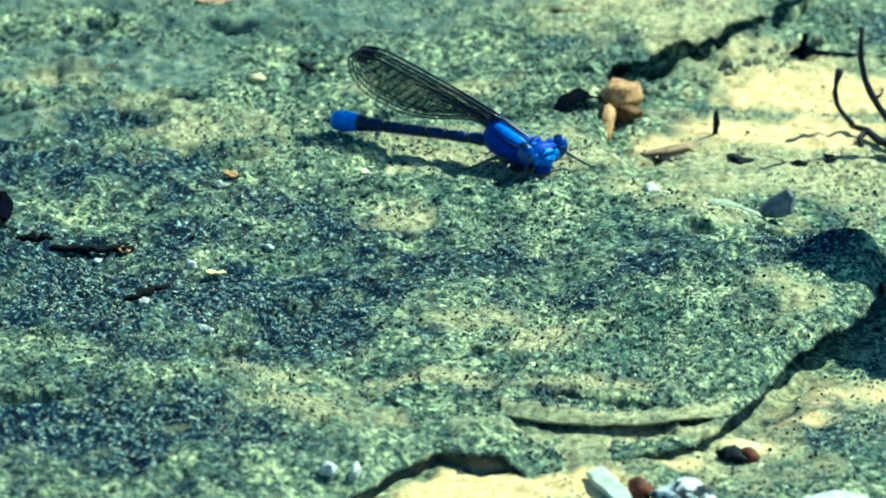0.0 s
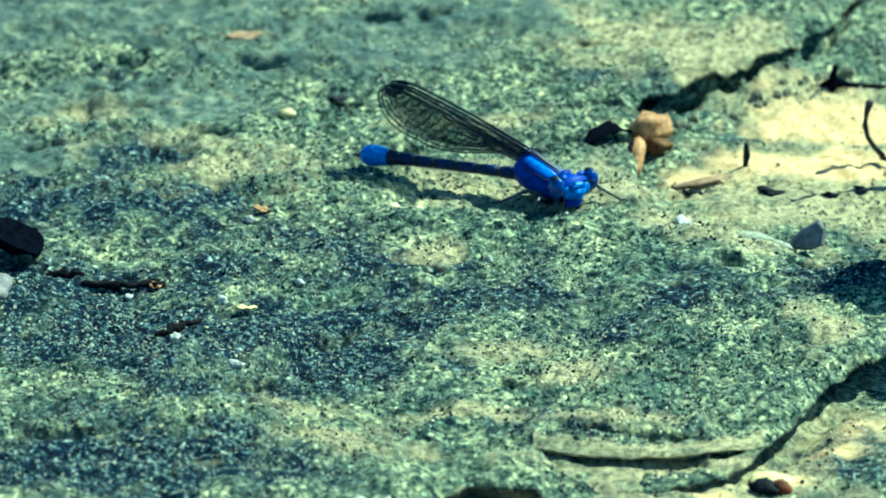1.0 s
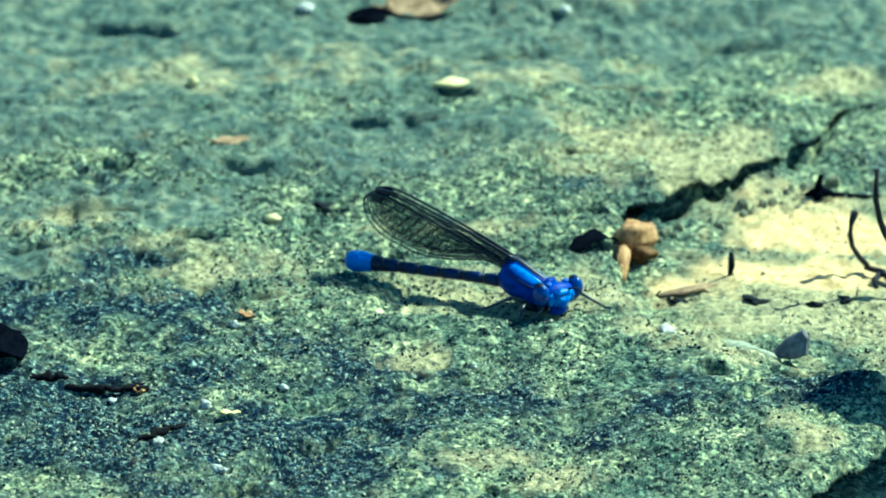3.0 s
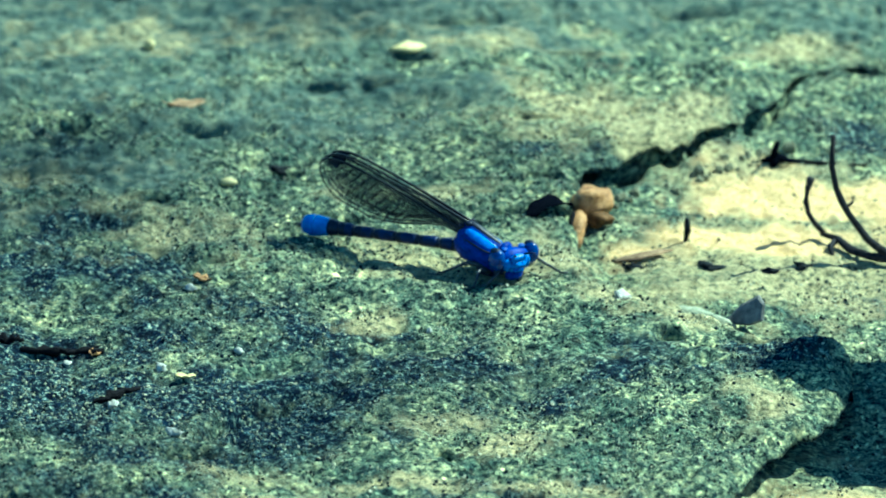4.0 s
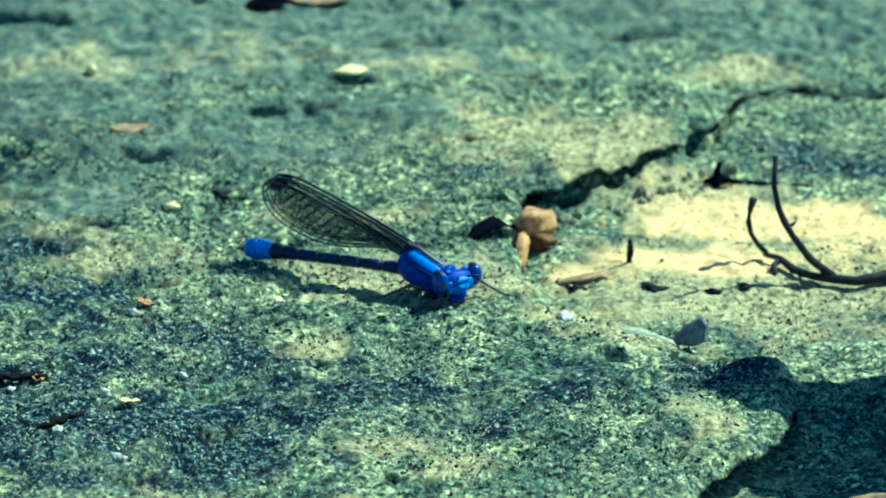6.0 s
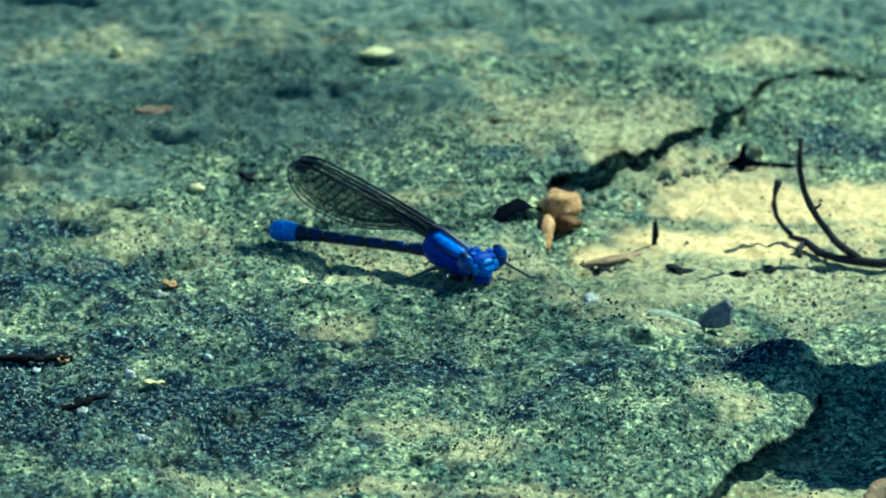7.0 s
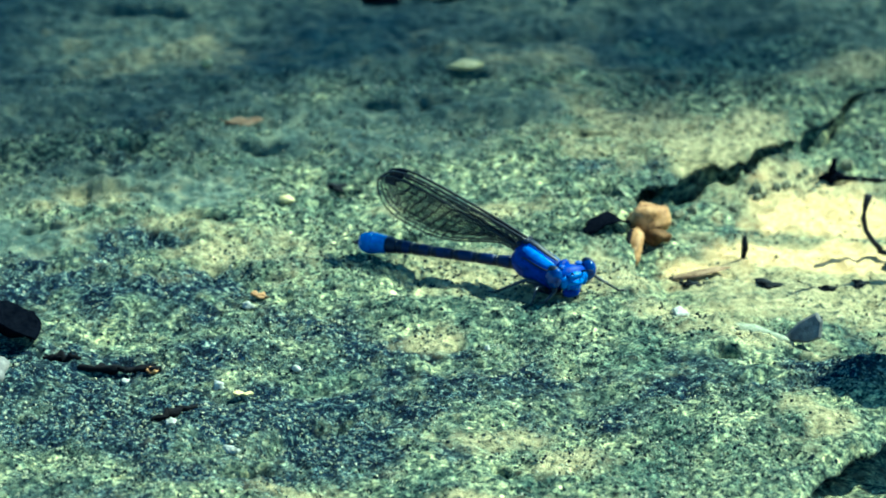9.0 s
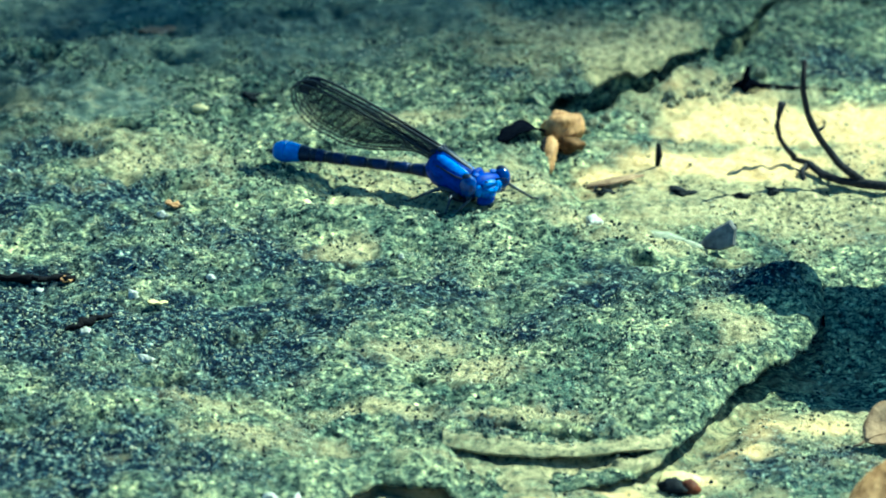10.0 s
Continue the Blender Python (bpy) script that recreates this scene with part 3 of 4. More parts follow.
def thing(name, bm, mat, label, category, x, y, lift=0.0, rx=0, ry=0, rz=0, group=""):
    ob = part(name, bm, mat)
    if name in BROKEN:
        ob.data.polygons.foreach_set("use_smooth", np.zeros(len(ob.data.polygons), bool))
    return on_rock(tagged(ob, label, category, group), x, y, lift, rx, ry, rz)


def leaf_thing(mat, label, x, y, lift, rx, ry, rz, length, width, curl, cup, thick, tip, wrinkle, seed):
    """A dry leaf on the rock: its blade, with a midrib and a broken stalk on it."""
    ob = thing("dead_leaf", blade(length, width, curl, cup, thick, tip, wrinkle, seed), mat, label, "leaf", x, y, lift, rx, ry, rz)
    r = length / max(abs(radians(curl)), 1e-3) * (1 if curl >= 0 else -1)

    def spine(t):
        a = radians(curl) * (t - 0.5)
        return Vector((r * math.sin(a), 0, r * (1 - math.cos(a)) + 0.5 * thick + wrinkle * noise.noise(Vector((t * 4, 0, seed)))))

    part("midrib", tube([spine(k / 10) for k in range(11)], [0.022 * width * (1.1 - k / 10) + 0.03 for k in range(11)], 6), mat, ob, "raised midrib")
    start, along = spine(0), (spine(0) - spine(0.1)).normalized()
    part("leaf_stalk", tube([start, start + along * length * 0.08, start + along * length * 0.16 + Vector((0, 0.03 * length, 0))], [0.024 * width + 0.03] * 3, 6), mat, ob, "broken leaf stalk")
    return ob


# the damselfly: x runs forward, y to its left, z up, from the rock below its thorax
FLY_AT, FLY_TURN = (11.83, -13.69), -27.1
fly = tagged(new("damselfly"), "bright blue damselfly with dark-veined clear wings on the rock", "damselfly")
fly.matrix_basis = pose(FLY_AT[0] * MM, FLY_AT[1] * MM, 0, 0, 0, FLY_TURN)

# the abdomen's line: x, height, half-thickness
ABDOMEN = [(-3.6, 3.75, 1.25), (-4.6, 3.6, 0.95), (-7.0, 3.4, 0.78), (-10.2, 3.18, 0.76), (-13.8, 2.9, 0.76), (-17.3, 2.65, 0.78), (-20.4, 2.45, 0.84), (-22.8, 2.3, 1.02), (-24.5, 2.2, 1.25), (-26.7, 2.0, 1.5), (-28.7, 1.75, 1.1)]
# the thorax from rear to front: x, top, bottom, half-width
THORAX = [(-4.5, 4.6, 2.5, 0.8), (-3.9, 5.8, 1.9, 1.5), (-3.0, 7.2, 1.5, 2.0), (-1.9, 7.7, 1.1, 2.3), (-0.6, 7.2, 0.7, 2.45), (0.8, 6.45, 0.6, 2.4), (2.0, 5.8, 0.9, 2.05), (2.9, 5.3, 1.5, 1.5), (3.4, 4.9, 2.3, 0.9)]


def skin(x, turn, out=0.0):
    """A point of the thorax's skin at x, that many degrees round from its left flank (90: the back), lifted off by out."""
    xs = [p[0] for p in THORAX]
    top, low, wide = (float(np.interp(x, xs, [p[k] for p in THORAX])) for k in (1, 2, 3))
    c, s = math.cos(radians(turn)), math.sin(radians(turn))
    mid, half = 0.5 * (top + low), 0.5 * (top - low)
    # a roof-like back over rounded flanks, leaning to the rear
    w = wide * c * (1 - 0.45 * max(s, 0) ** 2) * (1 - 0.25 * max(-s, 0))
    return Vector((x - 0.45 * s, w + out * c, mid + (half + out) * s))


def skin_patch(x0, x1, turn0, turn1, out, taper=0.6, n=12, m=4):
    """A stripe on the thorax between two turns, tapered at both ends, with its rim sunk into the skin."""
    bm = bmesh.new()
    rows = []
    for i in range(n + 1):
        t = i / n
        mid, half = 0.5 * (turn0 + turn1), 0.5 * (turn1 - turn0) * (1 - taper * abs(2 * t - 1) ** 3)
        rim_row = i in (0, n)
        rows.append([bm.verts.new(skin(x0 + (x1 - x0) * t, mid + half * (2 * j / m - 1), -0.05 if rim_row or j in (0, m) else out)) for j in range(m + 1)])
    for p, q in zip(rows, rows[1:]):
        for j in range(m):
            bm.faces.new((p[j], p[j + 1], q[j + 1], q[j]))
    return bm


def body():
    # abdomen: ten segments from the thorax to the tail, black with blue bands and a sky-blue end
    for i, ((x0, z0, r0), (x1, z1, r1)) in enumerate(zip(ABDOMEN, ABDOMEN[1:])):
        steps = (0, 0.05, 0.2, 0.5, 0.8, 0.95, 1)
        pts = [(x0 + (x1 - x0) * k, 0, z0 + (z1 - z0) * k) for k in steps]
        rr = [(r0 + (r1 - r0) * k) * q for k, q in zip(steps, (0.88, 0.97, 1.0, 1.0, 1.03, 1.02, 0.88))]
        if i == 9:
            rr = [r0 * q for q in (0.95, 1.02, 1.04, 1.0, 0.88, 0.72, 0.5)]
        blue = i >= 8
        seg = part("abdomen_segment", tube(pts, rr, 16), SKY_BLUE if blue else BLACK, fly, "sky-blue end segment" if blue else "black segment with a deep blue band")
        if 1 <= i <= 6:
            ks = [(0.14 + (0.72 if i < 5 else 0.5) * k) for k in (0, 0.2, 0.8, 1)]
            part("blue_band", tube([(x0 + (x1 - x0) * k, 0, z0 + (z1 - z0) * k + 0.02) for k in ks], [(r0 + (r1 - r0) * k) * 1.035 * q for k, q in zip(ks, (0.95, 1, 1, 0.95))], 16), BAND, seg, "deep blue band")
    # shade below the tail's end, modelled as a black piece
    part("tail_shade", tube([(-26.3, 0, 1.75), (-27.3, 0, 1.5), (-28.4, 0, 1.35)], [1.0, 0.95, 0.5], 12), BLACK, fly, "black piece for the shade under the tail")
    for s in (-1, 1):
        part("cercus", tube([(-28.2, 0.5 * s, 1.9), (-29.1, 0.55 * s, 1.75), (-29.6, 0.25 * s, 1.5)], [0.34, 0.28, 0.12], 8), BLACK, fly, "small black clasper")
    # thorax: a deep hump with a roof-like back, striped along it
    bm = bmesh.new()
    xs = np.concatenate([np.linspace(THORAX[k][0], THORAX[k + 1][0], 3)[:-1] for k in range(len(THORAX) - 1)] + [[THORAX[-1][0]]])
    rings = [[bm.verts.new(skin(float(x), 360 * k / 28)) for k in range(28)] for x in xs]
    for p, q in zip(rings, rings[1:]):
        for k in range(28):
            bm.faces.new((p[k], p[(k + 1) % 28], q[(k + 1) % 28], q[k]))
    bm.faces.new(rings[0][::-1])
    bm.faces.new(rings[-1])
    thorax = part("thorax", bm, DEEP_BLUE, fly, "deep blue thorax with bright blue stripes")
    for a, b in ((119, 151), (61, 29)):
        part("stripe", skin_patch(-2.5, 2.7, a, b, 0.06), STRIPE, thorax, "bright blue stripe")
    part("back_ridge", skin_patch(-2.9, 2.9, 66, 117, 0.10, 0.4, m=6), BLACK, thorax, "black ridge")
    for a, b in ((154, 161), (26, 19)):
        part("shoulder_stripe", skin_patch(-2.6, 2.4, a, b, 0.05), BLACK, thorax, "narrow black shoulder stripe")
    for a, b in ((164, 188), (16, -8), (196, 212), (-16, -32)):
        part("flank_stripe", skin_patch(-3.0, 1.6, a, b, 0.05), DEEP_BLUE, thorax, "blue flank stripe")
    for s in (-1, 1):
        for x, z in ((-1.9, 7.5), (-3.0, 6.9)):
            part("wing_hinge", lump((0.55, 0.4, 0.4), 0.4, x, 2, at=(x - 0.5, 0.5 * s, z)), BLACK, thorax, "small dark wing hinge")
    part("collar", lump((0.75, 1.5, 1.2), 0.15, 4, 3, at=(3.0, 0, 4.4)), DEEP_BLUE, fly, "blue collar behind the head")
    part("underside", lump((1.9, 1.15, 1.0), 0.2, 8, 3, at=(0.9, 0, 0.9)), BLACK, fly, "dark underside between the legs")
    # head: a wide bar with an eye at each end, turned to its right
    turn, centre = pose(0, 0, 0, -4, 6, -25) @ Matrix.Scale(1.2, 4), Vector((4.2, 0.0, 3.5))

    def at(x, y, z):
        return centre + turn @ Vector((x, y, z))

    head = part("head", lump((1.15, 2.3, 1.35), 0.06, 3, 3, turn=turn, at=centre), DEEP_BLUE, fly, "blue head with a pale mottled face")
    for s in (-1, 1):
        eye = part("eye", lump((1.15, 0.95, 1.35), 0.0, 1, 3, turn=turn, at=at(0.0, 2.5 * s, 0.25)), EYE, head, "glossy dark blue eye")
        part("eye_cap", lump((0.8, 0.6, 0.5), 0.0, 1, 3, turn=turn, at=at(-0.2, 2.55 * s, 1.15)), BLACK, eye, "black top of the eye")
        part("eye_spot", lump((0.42, 0.5, 0.2), 0.2, 6, 2, turn=turn, at=at(-0.35, 1.25 * s, 1.22)), BLUE, head, "blue spot behind the eye")
        part("cheek", lump((0.4, 0.5, 0.8), 0.2, 2, 3, turn=turn, at=at(0.72, 1.45 * s, -0.3)), FACE, head, "pale blue cheek")
        part("antenna", tube([at(1.0, 0.75 * s, 0.85), at(1.5, 1.0 * s, 1.15), at(2.1, 1.4 * s, 1.35)], [0.16, 0.12, 0.05], 6), BLACK, head, "short black feeler")
    part("face", lump((0.75, 1.5, 1.2), 0.12, 4, 3, turn=turn, at=at(0.7, 0, -0.25)), FACE, head, "mottled pale blue face")
    part("brow", lump((0.5, 1.3, 0.3), 0.3, 14, 3, turn=turn, at=at(0.98, 0, 0.6)), FACE, head, "pale blue brow")
    part("nose", lump((0.55, 0.95, 0.36), 0.25, 9, 3, turn=turn, at=at(1.12, 0, -0.12)), FACE, head, "pale blue nose plate")
    part("lip", lump((0.5, 0.85, 0.36), 0.25, 6, 3, turn=turn, at=at(1.05, 0, -0.95)), FACE, head, "pale blue upper lip")
    part("jaw", lump((0.8, 1.25, 0.75), 0.12, 7, 3, turn=turn, at=at(0.55, 0, -1.75)), DEEP_BLUE, head, "dark blue jaw")


body()


def leg(hip, knee, foot):
    fx, fy = foot
    r = radians(FLY_TURN)
    wx, wy = FLY_AT[0] + fx * math.cos(r) - fy * math.sin(r), FLY_AT[1] + fx * math.sin(r) + fy * math.cos(r)
    end = Vector((fx, fy, height(wx, wy) + 0.12))
    hip, knee = Vector(hip), Vector(knee)
    toe = end + (end - knee).normalized() * 1.3
    toe.z = end.z
    ob = part("leg", tube([hip, hip.lerp(knee, 0.5) + Vector((0, 0, 0.12)), knee], [0.5, 0.38, 0.28], 8), LEG, fly, "thin black leg")
    part("shin", tube([knee, knee.lerp(end, 0.5), end], [0.27, 0.21, 0.15], 8), LEG, ob, "thin black shin")
    part("foot", tube([end, end.lerp(toe, 0.5) + Vector((0, 0, 0.06)), toe], [0.15, 0.13, 0.08], 6), LEG, ob)
    bm = bmesh.new()
    for i in range(7):
        p = knee.lerp(end, 0.12 + 0.11 * i)
        out = Vector((0.35, 0.7 if foot[1] > 0 else -0.7, -0.3)) * (0.8 if i % 2 else -0.6)
        tube([p, p + out], [0.035, 0.012], 4, bm)
    part("bristles", bm, LEG, ob)


# fore, middle and hind legs: hip, knee, foot
leg((2.4, 1.0, 1.6), (5.6, 3.2, 2.9), (9.4, 4.7))
leg((2.2, -1.0, 1.5), (3.2, -2.9, 2.0), (2.4, -4.4))
leg((1.2, 1.2, 1.3), (2.2, 3.8, 2.6), (3.6, 6.4))
leg((1.1, -1.2, 1.3), (0.6, -3.2, 2.2), (0.7, -4.9))
leg((0.6, 1.1, 1.3), (-2.2, 3.4, 2.8), (-6.6, 4.4))
leg((0.9, -1.4, 1.7), (-1.3, -2.9, 2.85), (-5.6, -4.0))

SPAN = 24.6


def chord(t):
    if t < 0.12:
        return 0.75 + 1.5 * t
    k = (t - 0.12) / 0.88
    return 0.93 + 5.3 * math.sin(math.pi * 0.5 * min(k / 0.62, 1)) ** 1.2


def edge(t, v):
    """Height on the wing at t along it, v across it from the leading edge; the tip is round."""
    top = 0.35 * math.sin(math.pi * min(t, 0.8)) - 0.25 * max(0, t - 0.7)
    low = top - chord(t)
    if t > 0.78:
        s = math.sqrt(max(0, 1 - ((t - 0.78) / 0.22) ** 2))
        mid = top - 0.36 * chord(t)
        top, low = mid + (top - mid) * s, mid + (low - mid) * s
    return top + (low - top) * v


def wing():
    """A stalked wing along x, its leading edge on top, in the x-z plane."""
    n, m = 36, 7
    grid = []
    bm = bmesh.new()
    for i in range(n + 1):
        t = i / n
        row = []
        for j in range(m + 1):
            v = j / m
            row.append(bm.verts.new((SPAN * t, 0.09 * (1 if j % 2 else -1) * min(1, chord(t) / 3), edge(t, v) + (0 if i < n else -1e-3 * j))))
        grid.append(row)
    for i in range(n):
        for j in range(m):
            bm.faces.new((grid[i][j], grid[i + 1][j], grid[i + 1][j + 1], grid[i][j + 1]))
    w = part("wing", bm, MEMBRANE, fly, "clear smoky wing with a net of dark veins")
    veins = bmesh.new()

    def at(t, v):
        return Vector((SPAN * t, 0.0, edge(t, v)))

    for v, r in ((0, 0.22), (0.1, 0.08), (0.19, 0.10), (0.36, 0.065), (0.52, 0.07), (0.68, 0.06), (0.84, 0.055), (1.0, 0.14)):
        last = 1.0 if v in (0, 1.0) else 0.97 - 0.05 * abs(v - 0.45)
        stops = [last * (1 - (1 - k / 36) ** 1.6) for k in range(37)]
        tube([at(t, v) for t in stops], [r * (1 - 0.3 * k / 36) for k in range(37)], 4, veins)
    levels = [0, 0.1, 0.19, 0.36, 0.52, 0.68, 0.84, 1.0]
    for j in range(7):
        count = 13 if j else 8
        for k in range(count):
            t = 0.14 + 0.8 * (k + (0.5 if j % 2 else 0.0) + 0.12 * math.sin(7 * k + j)) / count
            if t < 0.95:
                tube([at(t, levels[j]), at(t + 0.006, levels[j + 1])], [0.062, 0.062], 4, veins)
    part("venation", veins, VEIN, w, "net of dark veins")
    mark = bmesh.new()
    for s in (-0.05, 0.05):
        q = [mark.verts.new(at(t, v) + Vector((0, s, 0))) for t, v in ((0.885, 0.0), (0.955, 0.0), (0.945, 0.26), (0.88, 0.23))]
        mark.faces.new(q)
    part("pterostigma", mark, BLACK, w, "black wing mark")
    return w


def wing_pose(root, tip, lean):
    """A wing's pose on the body from its root, the way to its tip and its upper side."""
    x = Vector(tip).normalized()
    z = Vector((0, lean, 1))
    z = (z - x * z.dot(x)).normalized()
    y = z.cross(x)
    m = Matrix((x, y, z)).transposed().to_4x4()
    m.translation = Vector(root) * MM
    return m


# each wing: root, way to the tip when shut and when open, lean of its upper side shut and open
WINGS = [
    ((-2.3, 0.35, 7.5), (-22.8, 3.4, 5.6), 0.03, (-19.2, 5.6, 9.2), 0.6),
    ((-3.4, 0.35, 6.2), (-21.8, 3.2, 5.9), 0.02, (-16.4, 9.4, 7.2), 0.75),
    ((-2.3, -0.35, 7.5), (-22.8, 3.0, 5.5), -0.03, (-23.8, -2.4, 9.9), -0.35),
    ((-3.4, -0.35, 6.2), (-21.8, 2.8, 5.7), -0.02, (-23.2, -2.6, 7.9), -0.4),
]
first = wing()
wings = [first]
for _ in range(3):
    c = copy_thing(first, Matrix())
    c.parent = fly
    wings.append(c)
for w, (root, shut, lean, _, _) in zip(wings, WINGS):
    w.matrix_basis = wing_pose(root, shut, lean)


# ---- litter round the hollow ----
# a split husk in the mouth of the crack, two tan lobes and a near-black blade
pod = tagged(new("seed_husk"), "split tan seed husk lying in the mouth of the crack", "seed husk")
part("upper_lobe", lump((3.0, 2.3, 2.4), 0.45, 3, 3), HUSK, pod).matrix_basis = pose(0.6 * MM, 0.2 * MM, 2.3 * MM, 12, 10, 20)
part("husk_base", lump((1.9, 1.5, 1.2), 0.5, 8, 3), HUSK_DARK, pod, "dark brown base of the husk").matrix_basis = pose(1.5 * MM, -2.2 * MM, 0.7 * MM)
part("lower_lobe", lump((1.35, 3.1, 1.3), 0.35, 4, 3), HUSK, pod, "narrow tan lobe").matrix_basis = pose(-1.7 * MM, -6.4 * MM, 0.9 * MM, 26, 0, -8)
part("split", tube([(-2.5, -9.0, 0.6), (-2.6, -6.4, 1.6), (-2.2, -4.2, 2.6)], [0.3, 0.55, 0.3], 6), BARK, pod, "near-black rod along the lobe's left side")
on_rock(pod, 27.0, 14.6, 0.2)
leaf_thing(DARK_LEAF, "curled near-black blade beside the husk", 21.4, 9.4, 0.9, 0, 0, 36, 9.0, 3.4, -70, 0.4, 0.2, 0.8, 0.5, 5)
thing("bark_sliver", flake([(-4.5, -0.6), (-1, -1.0), (4.5, 0.1), (3.5, 0.7), (0, 0.9), (-4, 0.5)], 0.5, 7), BROWN_LEAF, "thin brown bark sliver at the sand's edge", "bark", 34.5, 1.6, 0.5, 0, -6, 12)
thing("rock_flake", flake([(-3.2, -1.4), (0.6, -1.8), (2.6, -1.2), (2.9, 1.2), (2.0, 2.4), (-0.6, 1.2)], 0.6, 8, 0.0), STONE_GREY, "upright grey stone flake beside the slab's back edge", "stone", 47.5, -22.0, 1.9, 64, -8, -14)
thing("stone_chip", flake([(-1.0, -1.2), (1.3, -0.8), (0.4, 1.3), (-0.9, 0.7)], 0.7, 9), STONE_PALE, "small white stone chip on the slab", "stone", 30.6, -19.9, 0.4, 12, 8, 20)

thing("stone_ridge", lump((5.8, 2.0, 1.7), 0.3, 17, 3), PALE_RIDGE, "pale worn ridge of stone beside the grey flake", "stone", 40.6, -20.8, 0.7, 0, 0, -24)

# twigs standing out of the hollow
twig = tagged(new("twig"), "dark forked dry twig lying in the sand with two upright shoots", "twig")


def rod(name, pts, radii, parent, label=""):
    return part(name, tube(pts, radii, 8, rough=0.25, seed=len(name)), TWIG, parent, label)


rod("stem", [(60.4, 9.6, -3.7), (62.5, 7.3, -3.4), (64.2, 3.6, -3.5), (66.8, 1.6, -3.6), (69.2, 0.4, -3.4), (72.5, -0.6, -3.4), (76, 0.4, -3.2), (84, 3.0, -2.4), (92, 4.6, -1.2)], [0.36, 0.5, 0.62, 0.6, 0.7, 0.75, 0.8, 0.9, 0.95], twig)
rod("shoot", [(60.7, 9.4, -3.4), (59.4, 9.4, -2.0), (58.4, 9.5, -0.4), (58.0, 9.6, 1.4), (58.2, 9.6, 3.4), (58.6, 9.7, 5.0)], [0.42, 0.36, 0.36, 0.4, 0.46, 0.62], twig, "short upright shoot")
rod("shoot", [(69.6, 0.6, -3.3), (66.4, 2.0, -1.2), (63.6, 2.2, 2.6), (62.4, 2.3, 4.7), (61.6, 2.4, 6.6), (60.8, 2.5, 10.0), (60.9, 2.5, 14.6)], [0.7, 0.56, 0.5, 0.48, 0.46, 0.44, 0.42], twig, "tall curved shoot")
rod("snag", [(62.9, 2.3, 3.8), (63.7, 2.4, 4.1), (64.1, 2.4, 4.6)], [0.3, 0.22, 0.12], twig)
rod("snag", [(62.4, 7.2, -3.6), (61.4, 5.6, -3.9), (61.6, 3.4, -4.4)], [0.5, 0.45, 0.3], twig)
tuft = tube([(-2.2, 0, 0.2), (0, 0.2, 0.9), (2.4, -0.2, 0.4)], [0.4, 0.8, 0.4], 6, rough=0.5)
tube([(-0.4, 0.1, 0), (-0.2, 0, 2.0), (0.1, 0, 3.6)], [0.7, 0.6, 0.35], 6, tuft, rough=0.4)
tube([(-0.6, -1.2, 0), (0.3, 0.2, 0.8), (0.9, 1.6, 0.3)], [0.5, 0.8, 0.3], 6, tuft, rough=0.4)
thing("burr", tuft, DARK_LEAF, "dark dry burr on the rock floor behind the twig", "burr", 55.6, 36.0, 0.4)
thing("rootlet", tube([(-5, 0, 0.2), (0, 0.5, 0.4), (6, -0.6, 0.3), (12, -1.2, 0.2), (20, -0.5, 0.1)], [0.25, 0.4, 0.4, 0.35, 0.2], 6, rough=0.3), BARK, "thin dark rootlet on the rock floor", "root", 57.6, 36.6)
thing("sprig", tube([(0, 0, -0.2), (0.1, 0, 1.6), (0.0, 0.2, 3.4)], [0.45, 0.5, 0.35], 6, rough=0.3), STONE_DARK, "short dark stump standing in the sand", "sprig", 40.9, 7.0)

# litter on the slab
def ragged(length, girth, seed):
    """A short broken twig with torn bark and a splinter or two."""
    rnd = random.Random(seed)
    n = 14
    pts = [(length * (i / n - 0.5), rnd.uniform(-0.35, 0.35) * girth * 1.4, girth * 0.6 + rnd.uniform(-0.2, 0.25)) for i in range(n + 1)]
    rad = [girth * rnd.uniform(0.5, 1.15) * min(1, 0.45 + 2.2 * min(i, n - i) / n) for i in range(n + 1)]
    bm = tube(pts, rad, 8, rough=0.9, seed=seed)
    for _ in range(4):
        i = rnd.randrange(2, n - 1)
        p = Vector(pts[i])
        q = p + Vector((rnd.uniform(-1.6, 1.6), rnd.choice((-1, 1)) * rnd.uniform(0.7, 1.5) * girth, rnd.uniform(0, 0.8) * girth))
        tube([p, p.lerp(q, 0.6), q], [0.45 * girth, 0.35 * girth, 0.12 * girth], 6, bm, rough=0.5, seed=seed)
    return bm


thing("twig_scrap", ragged(5.2, 0.62, 61), BARK, "short black scrap of twig on the slab", "twig", -53.2, -38.6, 0.1)
thing("husk_scrap", blade(1.8, 1.2, 60, 0.5, 0.15, 0.8, 0.5, 6, 6, 4), HUSK, "tan crumb at a twig's end", "husk", -41.0, -40.2, 0.3)
thing("twig_scrap", ragged(12.5, 0.75, 62), BARK, "black broken twig lying on the slab", "twig", -46.2, -39.6, 0.1)
thing("twig_scrap", ragged(7.5, 0.6, 63), BARK, "short dark twig lying on the slab", "twig", -37.2, -55.0, 0.2, 0, 0, 38)
thing("twig_scrap", ragged(12, 0.6, 64), BARK, "dark broken twig lying on mossy rock", "twig", -51.0, -85.2, 0.2, 0, 0, 12)
leaf_thing(DARK_LEAF, "curled black leaf standing on the slab", -61.5, -33.0, 2.2, 30, 20, 70, 15, 8, 80, 0.5, 0.25, 0.9, 0.8, 9)
